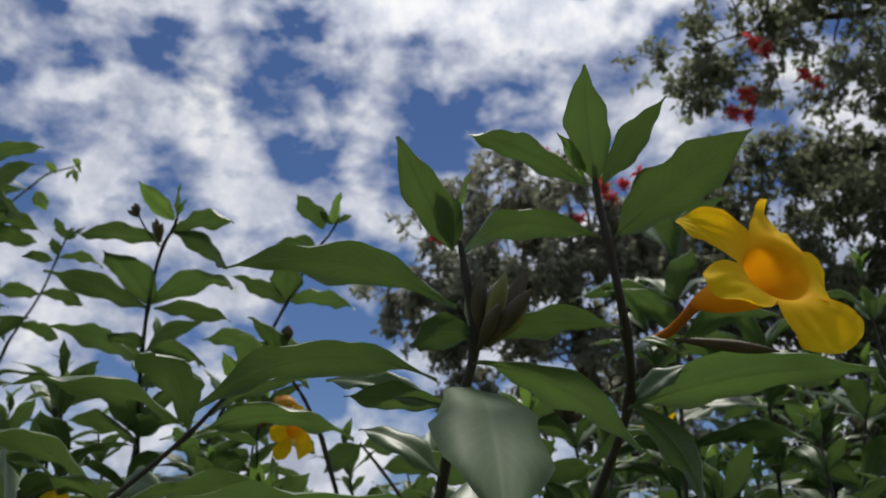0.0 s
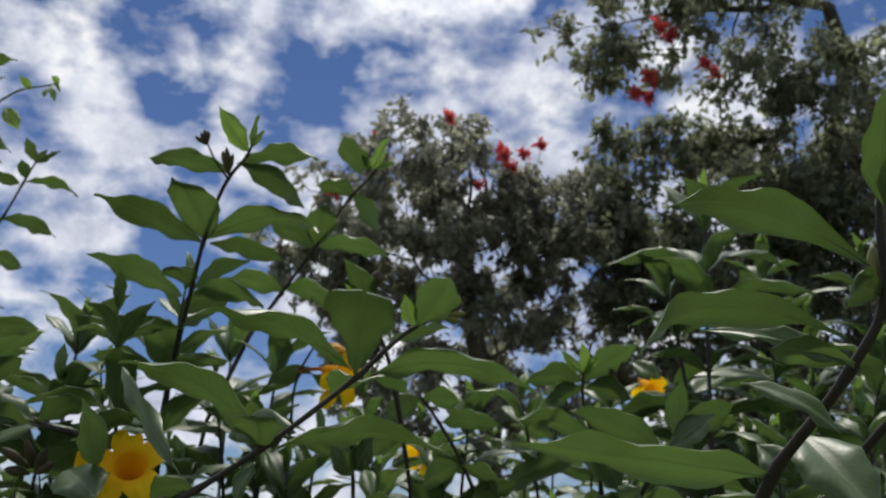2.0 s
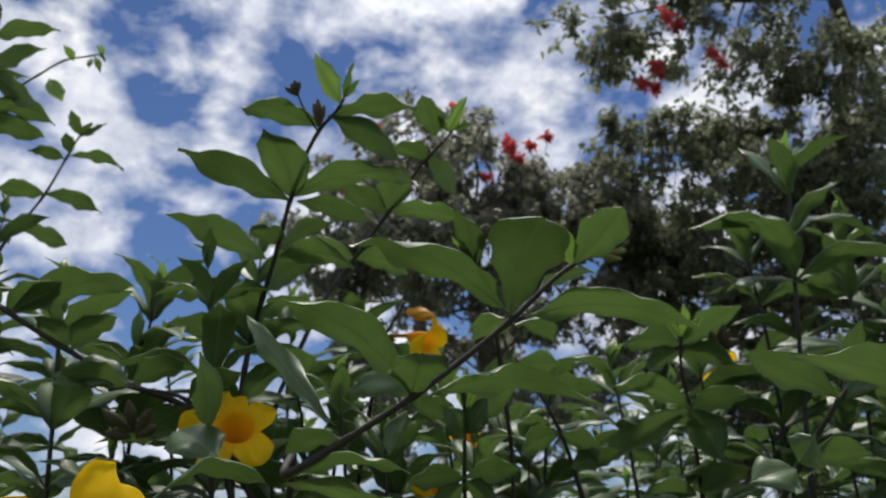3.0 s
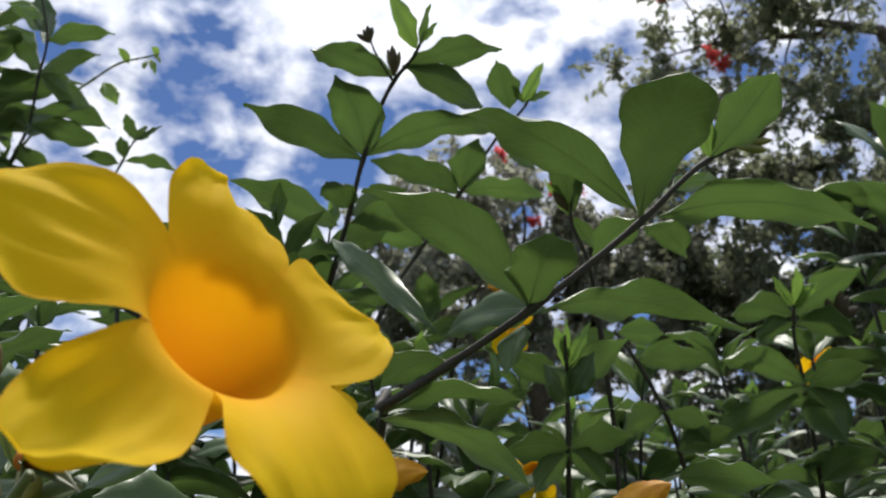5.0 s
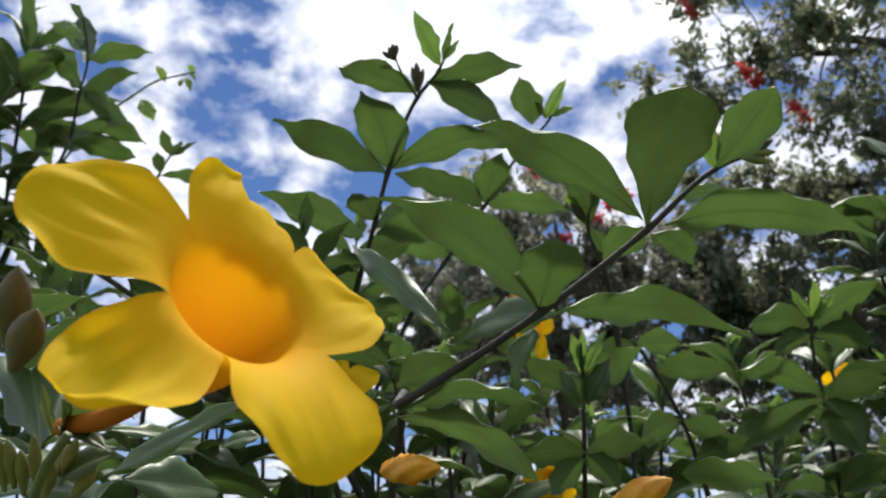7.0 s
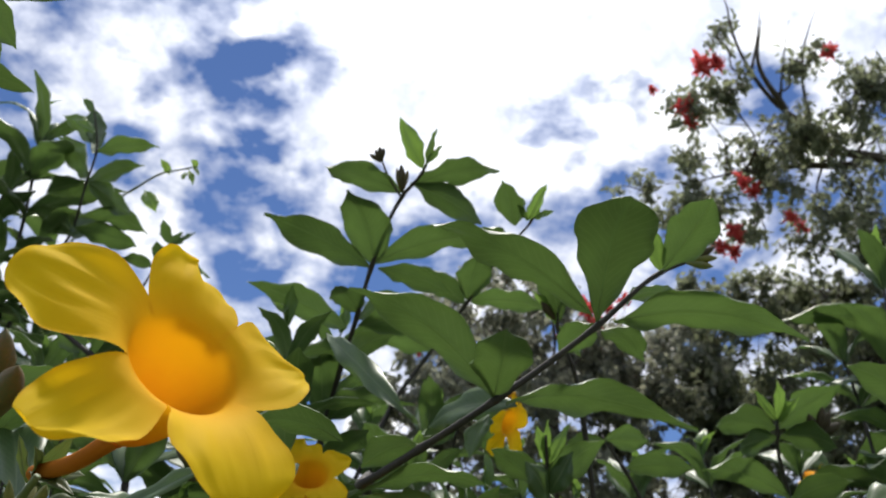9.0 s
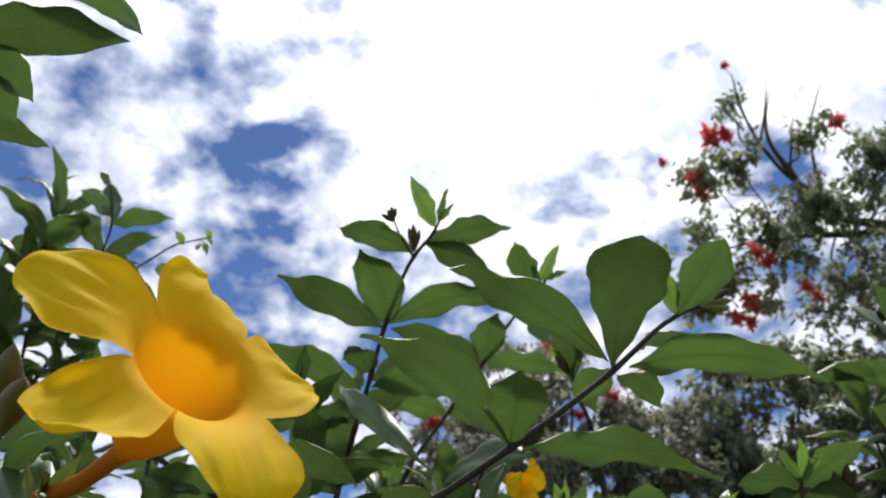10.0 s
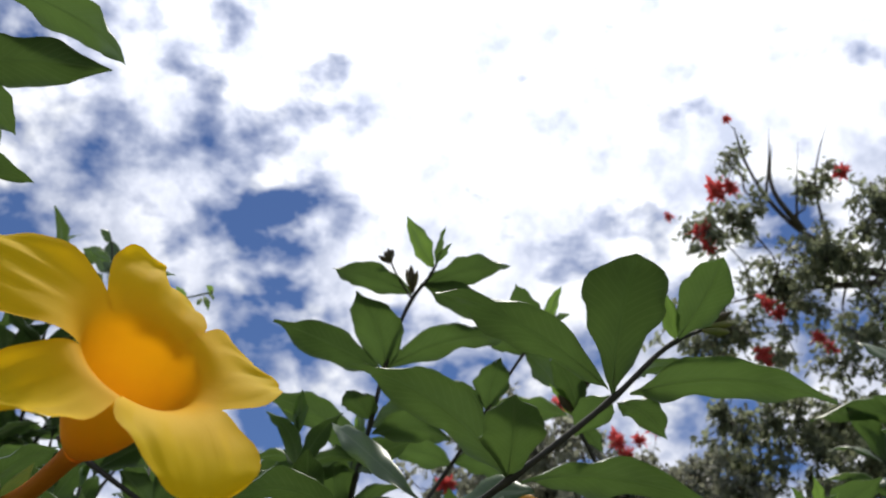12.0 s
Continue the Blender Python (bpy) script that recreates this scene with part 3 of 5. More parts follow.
def flowering_tree(foot, forks, masses, sprays, label, seed, leaf_len=0.095, trunk_r=0.13, boughs=(), many=1.0, foliage=None):
    """forks: crown-ward points of the trunk; masses: centre, half width, half height, number of leafy boughs; sprays: red flower heads."""
    rng = np.random.default_rng(seed)
    pick = random.Random(seed)
    root = thing("tree", (foot[0], foot[1], 0), label, "tree", "trees behind the shrub")
    trunk_path = spline([(foot[0], foot[1], -0.05)] + forks, 8)
    radii = [trunk_r * (1 - 0.55 * i / (len(trunk_path) - 1)) for i in range(len(trunk_path))]
    v, f, u = tube_data(trunk_path, radii, 12)
    mesh_object("trunk", v, f, BARK, root, uvs=u)
    lobes = []
    for x, y, z, wide, tall, count in masses:
        for k in range(count):
            way = Vector((pick.gauss(0, 1), pick.gauss(0, 1), pick.gauss(0, 1))).normalized() * pick.random() ** 0.4
            lobes.append((x + way.x * wide, y + way.y * wide * 0.8, z + way.z * tall, pick.uniform(0.2, 0.36), pick.randrange(85, 180)))
    all_c, all_w, all_l = [], [], []
    twig_v, twig_f = [], []
    # each limb forks from the trunk or from the nearest limb that stands closer to the trunk
    lobes.sort(key=lambda q: min((p - Vector(q[:3])).length for p in trunk_path))
    nodes = [(p, r) for p, r in zip(trunk_path, radii) if p.z > 0.35 * trunk_path[-1].z]
    for thick, line in boughs:
        path = spline([Vector(p) for p in line], 6)
        thin = [thick * (1 - 0.9 * i / (len(path) - 1)) for i in range(len(path))]
        v, f, u = tube_data(path, thin, 9)
        mesh_object("bough", v, f, BARK, root, uvs=u)
        nodes += list(zip(path[2:], thin[2:]))
    for (x, y, z, r, count) in lobes:
        c = Vector((x, y, z))
        start, thick = min(nodes, key=lambda q: (q[0] - c).length + max(0, q[0].z - c.z + 0.25) * 1.5 + 0.002 / q[1])
        far = (c - start).length
        bend = start.lerp(c, 0.45) + Vector((pick.uniform(-.2, .2), pick.uniform(-.2, .2), pick.uniform(-0.22, 0.02))) * min(far, 1.0)
        over = start.lerp(c, 0.8) + Vector((pick.uniform(-.1, .1), pick.uniform(-.1, .1), pick.uniform(0.0, 0.12))) * min(far, 1.0)
        path = spline([start, bend, over, c], 5)
        r0 = min(thick * 0.72, 0.007 + 0.012 * far)
        thin = [r0 * (1 - 0.7 * i / (len(path) - 1)) for i in range(len(path))]
        v, f, u = tube_data(path, thin, 7)
        mesh_object("limb", v, f, BARK, root, uvs=u)
        nodes += list(zip(path[4:], thin[4:]))
        clusters = max(6, count // 16)
        for k in range(clusters):
            way = Vector((pick.gauss(0, 1), pick.gauss(0, 1), pick.gauss(0.1, 0.85))).normalized()
            q = c + way * r * pick.uniform(0.25, 1.0) ** 0.6 * pick.uniform(0.75, 1.15)
            b = path[pick.randrange(len(path) // 2, len(path))]
            mid = b.lerp(q, 0.55) + Vector((pick.uniform(-.08, .08), pick.uniform(-.08, .08), pick.uniform(-.12, .05)))
            tv, tf, _ = tube_data(spline([b, mid, q], 3), [0.006, 0.0055, 0.005, 0.0045, 0.004, 0.0035, 0.003], 4)
            base = len(twig_v)
            twig_v += tv
            twig_f += [tuple(base + i for i in face) for face in tf]
            m = int(16 * many * pick.uniform(0.6, 1.4))
            along = rng.uniform(0.35, 1.0, m)
            pts = np.array(mid)[None] * (1 - along[:, None]) + np.array(q)[None] * along[:, None] + rng.normal(size=(m, 3)) * 0.035
            w = rng.normal(size=(m, 3)) + np.array(way)[None] * 0.5 + np.array((0, 0, -1.3))[None]
            all_c.append(pts)
            all_w.append(w)
            all_l.append(rng.uniform(0.65, 1.25, m) * leaf_len)
    C, Wy, L = np.concatenate(all_c), np.concatenate(all_w), np.concatenate(all_l)
    v, f = leaflets(C, Wy, L, L * rng.uniform(0.42, 0.6, len(L)), rng)
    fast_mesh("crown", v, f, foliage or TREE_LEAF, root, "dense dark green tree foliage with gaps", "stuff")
    tri = np.array([t for face in twig_f for t in ((face[0], face[i], face[i + 1]) for i in range(1, len(face) - 1))])
    fast_mesh("twig_work", np.array([tuple(p) for p in twig_v]), tri, BARK, root, kind="stuff")
    for x, y, z, r in sprays:
        # a flower head: a few knots of short curved petals on a thin twig
        n = 60
        knots = np.array((x, y, z))[None] + rng.normal(size=(5, 3)) * r * 0.17
        c = knots[rng.integers(0, 5, n)]
        w = rng.normal(size=(n, 3)) + np.array((0, 0, 0.3))[None]
        v, f = leaflets(c, w, rng.uniform(0.4, 0.95, n) * r, rng.uniform(0.2, 0.34, n) * r, rng)
        fast_mesh("flower_head", v, f, RED, root, "cluster of pinkish-red tree flowers")
        p = Vector((x, y, z))
        start, thick = min(nodes, key=lambda q: (q[0] - p).length)
        path = spline([start, start.lerp(p, 0.5) + Vector((0.02, 0, -0.05)), p], 5)
        v, f, u = tube_data(path, [min(thick, 0.012) * (1 - 0.6 * i / (len(path) - 1)) for i in range(len(path))], 5)
        mesh_object("twig", v, f, BARK, root, uvs=u)
    return root
flowering_tree((1.25, 8.2), [(1.22, 8.15, 1.2), (1.2, 8.1, 2.4), (1.0, 7.9, 3.2), (0.9, 7.7, 4.0)],
               [(0.7, 7.7, 4.05, 1.2, 0.85, 56), (1.75, 7.7, 3.95, 0.7, 0.7, 26), (-0.4, 7.95, 3.72, 0.4, 0.3, 6), (1.3, 7.95, 3.15, 0.95, 0.4, 10), (2.25, 7.9, 3.2, 0.45, 0.5, 10), (0.3, 8.0, 3.3, 0.6, 0.35, 6), (1.6, 8.0, 2.6, 0.9, 0.35, 10), (0.3, 8.2, 2.6, 0.8, 0.35, 9), (-0.3, 8.1, 3.2, 0.4, 0.3, 3), (1.3, 8.1, 2.05, 1.0, 0.3, 6)],
               [(1.16, 7.3, 4.44, 0.12), (1.34, 7.3, 4.46, 0.10), (1.24, 7.3, 4.33, 0.09), (0.68, 7.3, 4.74, 0.1), (0.1, 7.5, 4.62, 0.08), (-0.25, 7.6, 4.14, 0.12), (0.95, 7.2, 4.12, 0.08), (1.5, 7.3, 4.54, 0.09)],
               "dark leafy tree with pinkish-red flower clusters, forked trunk", 11, leaf_len=0.072, many=2.0, foliage=HAZY_LEAF)
flowering_tree((4.3, 8.6), [(4.3, 8.6, 1.5), (4.2, 8.4, 3.0), (4.25, 7.9, 4.4), (4.36, 7.30, 5.69), (4.11, 7.05, 6.04)],
               [(2.15, 7.0, 5.1, 0.5, 0.45, 3), (2.9, 6.95, 5.1, 0.7, 0.55, 4), (4.0, 6.8, 5.3, 0.8, 0.75, 12), (2.35, 7.3, 4.3, 0.65, 0.6, 9), (3.2, 7.2, 4.25, 0.8, 0.7, 28),
                (4.05, 7.05, 4.25, 0.8, 0.8, 36), (2.5, 7.6, 3.85, 0.5, 0.45, 18), (2.9, 7.45, 3.4, 0.8, 0.6, 30), (3.9, 7.3, 3.4, 0.9, 0.6, 38), (3.0, 7.8, 2.5, 0.9, 0.4, 24), (4.2, 7.6, 2.6, 0.8, 0.5, 12), (3.1, 7.8, 1.95, 0.9, 0.3, 20), (4.3, 7.6, 1.9, 0.8, 0.35, 12),
                (1.95, 6.4, 6.1, 0.25, 0.22, 3), (2.6, 6.4, 5.95, 0.5, 0.35, 4), (3.3, 6.5, 5.95, 0.5, 0.35, 6), (2.1, 6.2, 6.4, 0.15, 0.15, 1), (2.75, 6.2, 6.4, 0.3, 0.15, 1), (3.4, 6.25, 6.45, 0.4, 0.3, 4), (1.72, 7.35, 5.6, 0.1, 0.1, 1), (1.95, 7.1, 5.2, 0.22, 0.35, 3), (2.3, 6.8, 5.6, 0.45, 0.35, 2), (3.2, 6.95, 5.5, 0.6, 0.4, 3), (3.73, 6.9, 5.03, 0.45, 0.3, 6)],
               [(1.94, 6.22, 6.25, 0.16), (2.05, 6.2, 6.28, 0.12), (1.81, 6.4, 5.92, 0.12), (1.89, 6.44, 5.84, 0.1), (1.55, 6.34, 6.06, 0.06), (2.98, 6.1, 6.41, 0.12), (2.43, 6.68, 5.35, 0.1), (2.86, 6.79, 5.12, 0.09), (2.33, 6.93, 4.89, 0.1), (2.35, 6.86, 5.01, 0.09), (1.99, 5.85, 6.72, 0.06), (2.32, 6.53, 5.33, 0.1), (2.69, 6.57, 5.05, 0.09), (2.24, 6.65, 4.96, 0.1), (2.16, 6.71, 4.82, 0.1)],
               "large spreading tree with small leaves and red flowers", 23, leaf_len=0.074, many=1.45,
               boughs=[(0.05, [(4.11, 7.05, 6.04), (3.55, 6.89, 5.96), (3.2, 6.8, 5.94), (3.03, 6.66, 5.99), (2.62, 6.48, 6.16), (2.25, 6.2, 6.49), (2.12, 6.03, 6.81)]),
                       (0.04, [(3.5, 6.93, 5.87), (3.03, 6.88, 5.79), (2.58, 6.84, 5.69), (2.0, 6.84, 5.5)]), (0.03, [(2.74, 6.51, 6.09), (2.44, 6.26, 6.37), (2.44, 6.09, 6.68)]),
                       (0.014, [(2.4, 6.3, 6.33), (2.47, 6.25, 6.7), (2.51, 6.22, 7.0)]), (0.014, [(2.69, 6.5, 6.13), (2.67, 6.3, 6.4), (2.76, 6.25, 6.88)]), (0.016, [(3.0, 6.65, 6.0), (2.84, 6.3, 6.45), (2.93, 6.25, 6.8), (3.04, 6.22, 7.08)]), (0.012, [(2.25, 6.2, 6.49), (2.2, 6.2, 6.7), (2.22, 6.2, 6.92)])])


# ---- the near shoots ----

# tall shoot with dark buds, standing free against the sky
tall = thing("allamanda_shoot", (-0.300, 1.388, 0.0), "tall green allamanda shoot with lance leaves and brownish buds", "shrub", "shoots of the shrub")
stem(tall, [(-0.300, 1.005, 1.705), (-0.306, 1.015, 1.695), (-0.325, 1.039, 1.679), (-0.354, 1.088, 1.612), (-0.365, 1.116, 1.568), (-0.380, 1.163, 1.524), (-0.400, 1.238, 1.455), (-0.345, 1.321, 0.728), (-0.300, 1.388, -0.020)], 0.0012, 0.0036)
leaf(tall, (-0.327, 1.038, 1.682), (-0.405, 0.974, 1.667), (-0.29, 0.14, 0.95), 0.039, 0.1)
leaf(tall, (-0.316, 1.034, 1.689), (-0.226, 0.977, 1.680), (0.18, 0.12, 0.98), 0.038, 0.16)
leaf(tall, (-0.318, 1.033, 1.692), (-0.240, 1.015, 1.638), (0.57, 0.50, 0.66), 0.037, 0.1)
leaf(tall, (-0.305, 1.009, 1.697), (-0.334, 0.9575, 1.7246), (0.61, -0.50, -0.62), 0.023, 0.04, YOUNG)
leaf(tall, (-0.303, 1.007, 1.700), (-0.286, 0.989, 1.716), (-0.64, -0.75, -0.18), 0.010, 0.05, YOUNG)
leaf(tall, (-0.302, 1.007, 1.700), (-0.2931, 0.983, 1.7336), (-0.67, -0.67, -0.32), 0.010, 0.05, YOUNG)
stem(tall, [(-0.350, 1.013, 1.705), (-0.3435, 1.019, 1.693), (-0.3265, 1.030, 1.6715)], 0.0009, 0.0013, knots=False)
for foot_b, tip_b, wide, colour in (((-0.3255, 1.024, 1.674), (-0.3290, 1.013, 1.7025), 0.0038, OLIVE_BUD), ((-0.3270, 1.024, 1.675), (-0.3335, 1.0143, 1.6985), 0.0028, RED_BUD),
                                    ((-0.3250, 1.024, 1.675), (-0.3215, 1.0146, 1.6968), 0.0028, RED_BUD), ((-0.3255, 1.021, 1.675), (-0.3265, 1.008, 1.6955), 0.0024, OLIVE_BUD),
                                    ((-0.3495, 1.013, 1.704), (-0.3540, 1.008, 1.7195), 0.0033, BUD), ((-0.3505, 1.013, 1.704), (-0.3580, 1.009, 1.7160), 0.0028, OLIVE_BUD),
                                    ((-0.3500, 1.012, 1.705), (-0.3490, 1.005, 1.7165), 0.0026, BUD), ((-0.3510, 1.013, 1.703), (-0.3640, 1.012, 1.7120), 0.0026, BUD)):
    bud(tall, foot_b, tip_b, wide, colour, "pointed brownish-green flower bud")
leaf(tall, (-0.355, 1.087, 1.614), (-0.472, 1.051, 1.650), (0.11, 0.48, 0.87), 0.048, 0.06)
leaf(tall, (-0.350, 1.086, 1.616), (-0.382, 0.998, 1.656), (0.08, 0.39, 0.92), 0.054, 0.08)
leaf(tall, (-0.349, 1.085, 1.619), (-0.222, 0.995, 1.604), (0.24, 0.18, 0.95), 0.043, 0.18)
leaf(tall, (-0.346, 1.087, 1.613), (-0.260, 1.126, 1.606), (-0.14, 0.49, 0.86), 0.032, 0.08)
leaf(tall, (-0.376, 1.132, 1.558), (-0.492, 1.124, 1.602), (0.26, 0.57, 0.78), 0.043, 0.12)
leaf(tall, (-0.364, 1.115, 1.571), (-0.387, 1.052, 1.571), (-0.17, 0.07, 0.98), 0.035, 0.08)
leaf(tall, (-0.364, 1.130, 1.561), (-0.280, 1.098, 1.543), (0.32, 0.34, 0.88), 0.045, 0.14)
leaf(tall, (-0.365, 1.127, 1.567), (-0.306, 1.158, 1.615), (-0.70, 0.44, 0.57), 0.031, 0.1)
leaf(tall, (-0.380, 1.150, 1.526), (-0.472, 1.118, 1.506), (-0.31, 0.35, 0.88), 0.043, 0.12)
leaf(tall, (-0.377, 1.150, 1.526), (-0.320, 1.168, 1.572), (-0.65, 0.47, 0.60), 0.037, 0.12)
leaf(tall, (-0.392, 1.205, 1.472), (-0.314, 1.128, 1.483), (0.03, 0.17, 0.98), 0.048, 0.12)
leaf(tall, (-0.392, 1.209, 1.466), (-0.500, 1.237, 1.502), (0.38, 0.39, 0.84), 0.050, 0.12)

# second shoot behind it, leaning to the right
leaning = thing("allamanda_shoot", (-0.418, 1.571, 0.0), "slender green allamanda shoot leaning over, young tip", "shrub", "shoots of the shrub")
stem(leaning, [(-0.146, 1.239, 1.804), (-0.154, 1.258, 1.786), (-0.185, 1.283, 1.754), (-0.232, 1.323, 1.687), (-0.282, 1.374, 1.622), (-0.318, 1.371, 1.562), (-0.373, 1.481, 0.781), (-0.418, 1.571, -0.020)], 0.0012, 0.0034)
leaf(leaning, (-0.174, 1.271, 1.784), (-0.201, 1.198, 1.809), (0.14, 0.28, 0.95), 0.042, 0.05)
leaf(leaning, (-0.159, 1.258, 1.786), (-0.140, 1.212, 1.819), (-0.69, -0.58, -0.42), 0.021, 0.05, YOUNG)
leaf(leaning, (-0.152, 1.256, 1.789), (-0.126, 1.233, 1.790), (-0.66, -0.74, 0.10), 0.013, 0.06, YOUNG)
leaf(leaning, (-0.159, 1.258, 1.786), (-0.176, 1.242, 1.804), (0.53, -0.81, -0.26), 0.012, 0.06, YOUNG)
leaf(leaning, (-0.183, 1.282, 1.757), (-0.145, 1.269, 1.699), (0.74, 0.57, 0.36), 0.037, 0.06)
leaf(leaning, (-0.185, 1.283, 1.754), (-0.236, 1.235, 1.748), (-0.22, 0.11, 0.97), 0.041, 0.1)
leaf(leaning, (-0.230, 1.322, 1.689), (-0.217, 1.243, 1.725), (-0.02, 0.41, 0.91), 0.048, 0.06)
leaf(leaning, (-0.227, 1.322, 1.690), (-0.125, 1.282, 1.665), (0.34, 0.29, 0.89), 0.042, 0.14)
leaf(leaning, (-0.234, 1.324, 1.687), (-0.307, 1.284, 1.718), (0.19, 0.36, 0.91), 0.045, 0.1)
leaf(leaning, (-0.275, 1.369, 1.632), (-0.357, 1.340, 1.637), (-0.07, 0.36, 0.93), 0.052, 0.14)
leaf(leaning, (-0.272, 1.367, 1.636), (-0.197, 1.342, 1.606), (0.45, 0.36, 0.81), 0.052, 0.14)

# small budding shoot between the big leaves
budding = thing("allamanda_shoot", (-0.079, 1.253, 0.0), "small allamanda shoot carrying two round buds", "shrub", "shoots of the shrub")
stem(budding, [(-0.161, 0.973, 1.553), (-0.164, 0.996, 1.521), (-0.145, 1.018, 1.489), (-0.129, 1.053, 1.451), (-0.101, 1.163, 0.726), (-0.079, 1.253, -0.020)], 0.001, 0.003)
leaf(budding, (-0.162, 0.994, 1.525), (-0.194, 0.940, 1.560), (0.26, 0.41, 0.87), 0.028, 0.06)
leaf(budding, (-0.165, 0.996, 1.521), (-0.192, 0.968, 1.543), (0.42, 0.27, 0.87), 0.013, 0.06, YOUNG)
leaf(budding, (-0.162, 0.996, 1.521), (-0.138, 1.014, 1.497), (0.40, 0.48, 0.78), 0.018, 0.06)
bud(budding, (-0.161, 0.982, 1.542), (-0.157, 0.970, 1.559), 0.0066, BUD, "round purple-green bud")
bud(budding, (-0.165, 0.995, 1.525), (-0.183, 0.979, 1.540), 0.0046, BUD, "narrow brown bud")

# near arching shoot with the large backlit leaves
arching = thing("allamanda_shoot", (-0.448, 1.079, 0.0), "arching woody allamanda shoot with large backlit leaves", "shrub", "shoots of the shrub")
stem(arching, [(-0.115, 0.726, 1.460), (-0.140, 0.723, 1.446), (-0.183, 0.730, 1.406), (-0.248, 0.739, 1.353), (-0.293, 0.759, 1.324), (-0.330, 0.780, 1.303), (-0.328, 0.829, 1.321), (-0.394, 0.966, 0.661), (-0.448, 1.079, -0.020)], 0.0012, 0.0034)
leaf(arching, (-0.186, 0.728, 1.412), (-0.297, 0.653, 1.430), (0.01, 0.22, 0.98), 0.036, 0.14)
leaf(arching, (-0.183, 0.730, 1.408), (-0.180, 0.634, 1.453), (0.24, 0.45, 0.86), 0.050, 0.10, fold=0.3, blunt=0.55, recurve=0.06)
leaf(arching, (-0.172, 0.729, 1.409), (-0.050, 0.709, 1.398), (0.14, 0.35, 0.93), 0.037, 0.12)
leaf(arching, (-0.180, 0.731, 1.404), (-0.138, 0.782, 1.404), (-0.16, 0.14, 0.98), 0.024, 0.08)
leaf(arching, (-0.185, 0.730, 1.408), (-0.201, 0.777, 1.401), (0.27, 0.22, 0.94), 0.025, 0.08)
leaf(arching, (-0.167, 0.729, 1.421), (-0.101, 0.789, 1.461), (-0.69, 0.33, 0.64), 0.015, 0.1)
leaf(arching, (-0.139, 0.722, 1.447), (-0.123, 0.659, 1.468), (0.34, 0.37, 0.86), 0.031, 0.05, fold=0.45, blunt=0.75)
leaf(arching, (-0.140, 0.722, 1.446), (-0.151, 0.695, 1.464), (0.30, -0.60, -0.74), 0.013, 0.06, YOUNG)
leaf(arching, (-0.249, 0.739, 1.355), (-0.347, 0.699, 1.405), (0.25, 0.45, 0.86), 0.040, 0.12)
leaf(arching, (-0.249, 0.739, 1.355), (-0.252, 0.654, 1.366), (-0.04, 0.13, 0.99), 0.039, 0.06)
leaf(arching, (-0.241, 0.740, 1.351), (-0.101, 0.787, 1.358), (-0.18, 0.42, 0.89), 0.032, 0.16)
leaf(arching, (-0.226, 0.805, 1.373), (-0.286, 0.884, 1.375), (-0.75, -0.57, 0.34), 0.032, 0.1, fold=0.3)
leaf(arching, (-0.252, 0.743, 1.344), (-0.263, 0.739, 1.314), (-0.79, -0.51, 0.34), 0.026, 0.1)
leaf(arching, (-0.300, 0.724, 1.331), (-0.368, 0.812, 1.4205), (-0.66, -0.71, 0.18), 0.017, 0.05, fold=0.2)
leaf(arching, (-0.330, 0.787, 1.300), (-0.245, 0.774, 1.305), (0.00, 0.32, 0.95), 0.024, 0.14)
leaf(arching, (-0.332, 0.788, 1.297), (-0.243, 0.782, 1.256), (0.38, 0.57, 0.73), 0.028, 0.16)
leaf(arching, (-0.295, 0.759, 1.326), (-0.332, 0.796, 1.318), (0.22, 0.39, 0.89), 0.027, 0.1)
bud(arching, (-0.121, 0.723, 1.456), (-0.104, 0.713, 1.464), 0.0028, BUD, "small clustered flower bud")
bud(arching, (-0.122, 0.722, 1.457), (-0.102, 0.716, 1.457), 0.0028, GREEN_BUD, "small clustered flower bud")
bud(arching, (-0.124, 0.723, 1.457), (-0.111, 0.713, 1.466), 0.0028, BUD, "small clustered flower bud")
bud(arching, (-0.122, 0.723, 1.455), (-0.105, 0.718, 1.451), 0.0028, GREEN_BUD, "small clustered flower bud")

# large shoot with the clustered brown buds
budded = thing("allamanda_shoot", (-0.079, 1.034, 0.0), "upright allamanda shoot with brown bud cluster and broad leaves", "shrub", "shoots of the shrub")
stem(budded, [(0.034, 0.395, 1.443), (0.036, 0.400, 1.430), (0.040, 0.411, 1.396), (0.032, 0.429, 1.371), (0.021, 0.484, 1.332), (-0.034, 0.787, 0.666), (-0.079, 1.034, -0.020)], 0.0013, 0.0034)
leaf(budded, (0.031, 0.387, 1.435), (0.009, 0.340, 1.468), (0.09, 0.54, 0.84), 0.019, 0.04, fold=0.35)
leaf(budded, (0.032, 0.387, 1.437), (0.024, 0.368, 1.460), (0.24, 0.72, 0.65), 0.012, 0.05)
leaf(budded, (0.033, 0.387, 1.453), (0.040, 0.376, 1.470), (-0.70, -0.69, -0.16), 0.004, 0.05, YOUNG)
leaf(budded, (0.032, 0.405, 1.414), (-0.069, 0.380, 1.425), (-0.04, 0.53, 0.84), 0.024, 0.17)
leaf(budded, (0.023, 0.415, 1.383), (-0.081, 0.390, 1.364), (-0.27, 0.54, 0.79), 0.024, 0.24)
leaf(budded, (0.041, 0.409, 1.402), (0.012, 0.391, 1.393), (-0.55, 0.55, 0.63), 0.020, 0.14)
leaf(budded, (0.044, 0.409, 1.400), (0.110, 0.427, 1.410), (-0.26, 0.50, 0.83), 0.020, 0.12)
leaf(budded, (0.039, 0.412, 1.390), (0.113, 0.415, 1.351), (0.38, 0.52, 0.76), 0.025, 0.18)
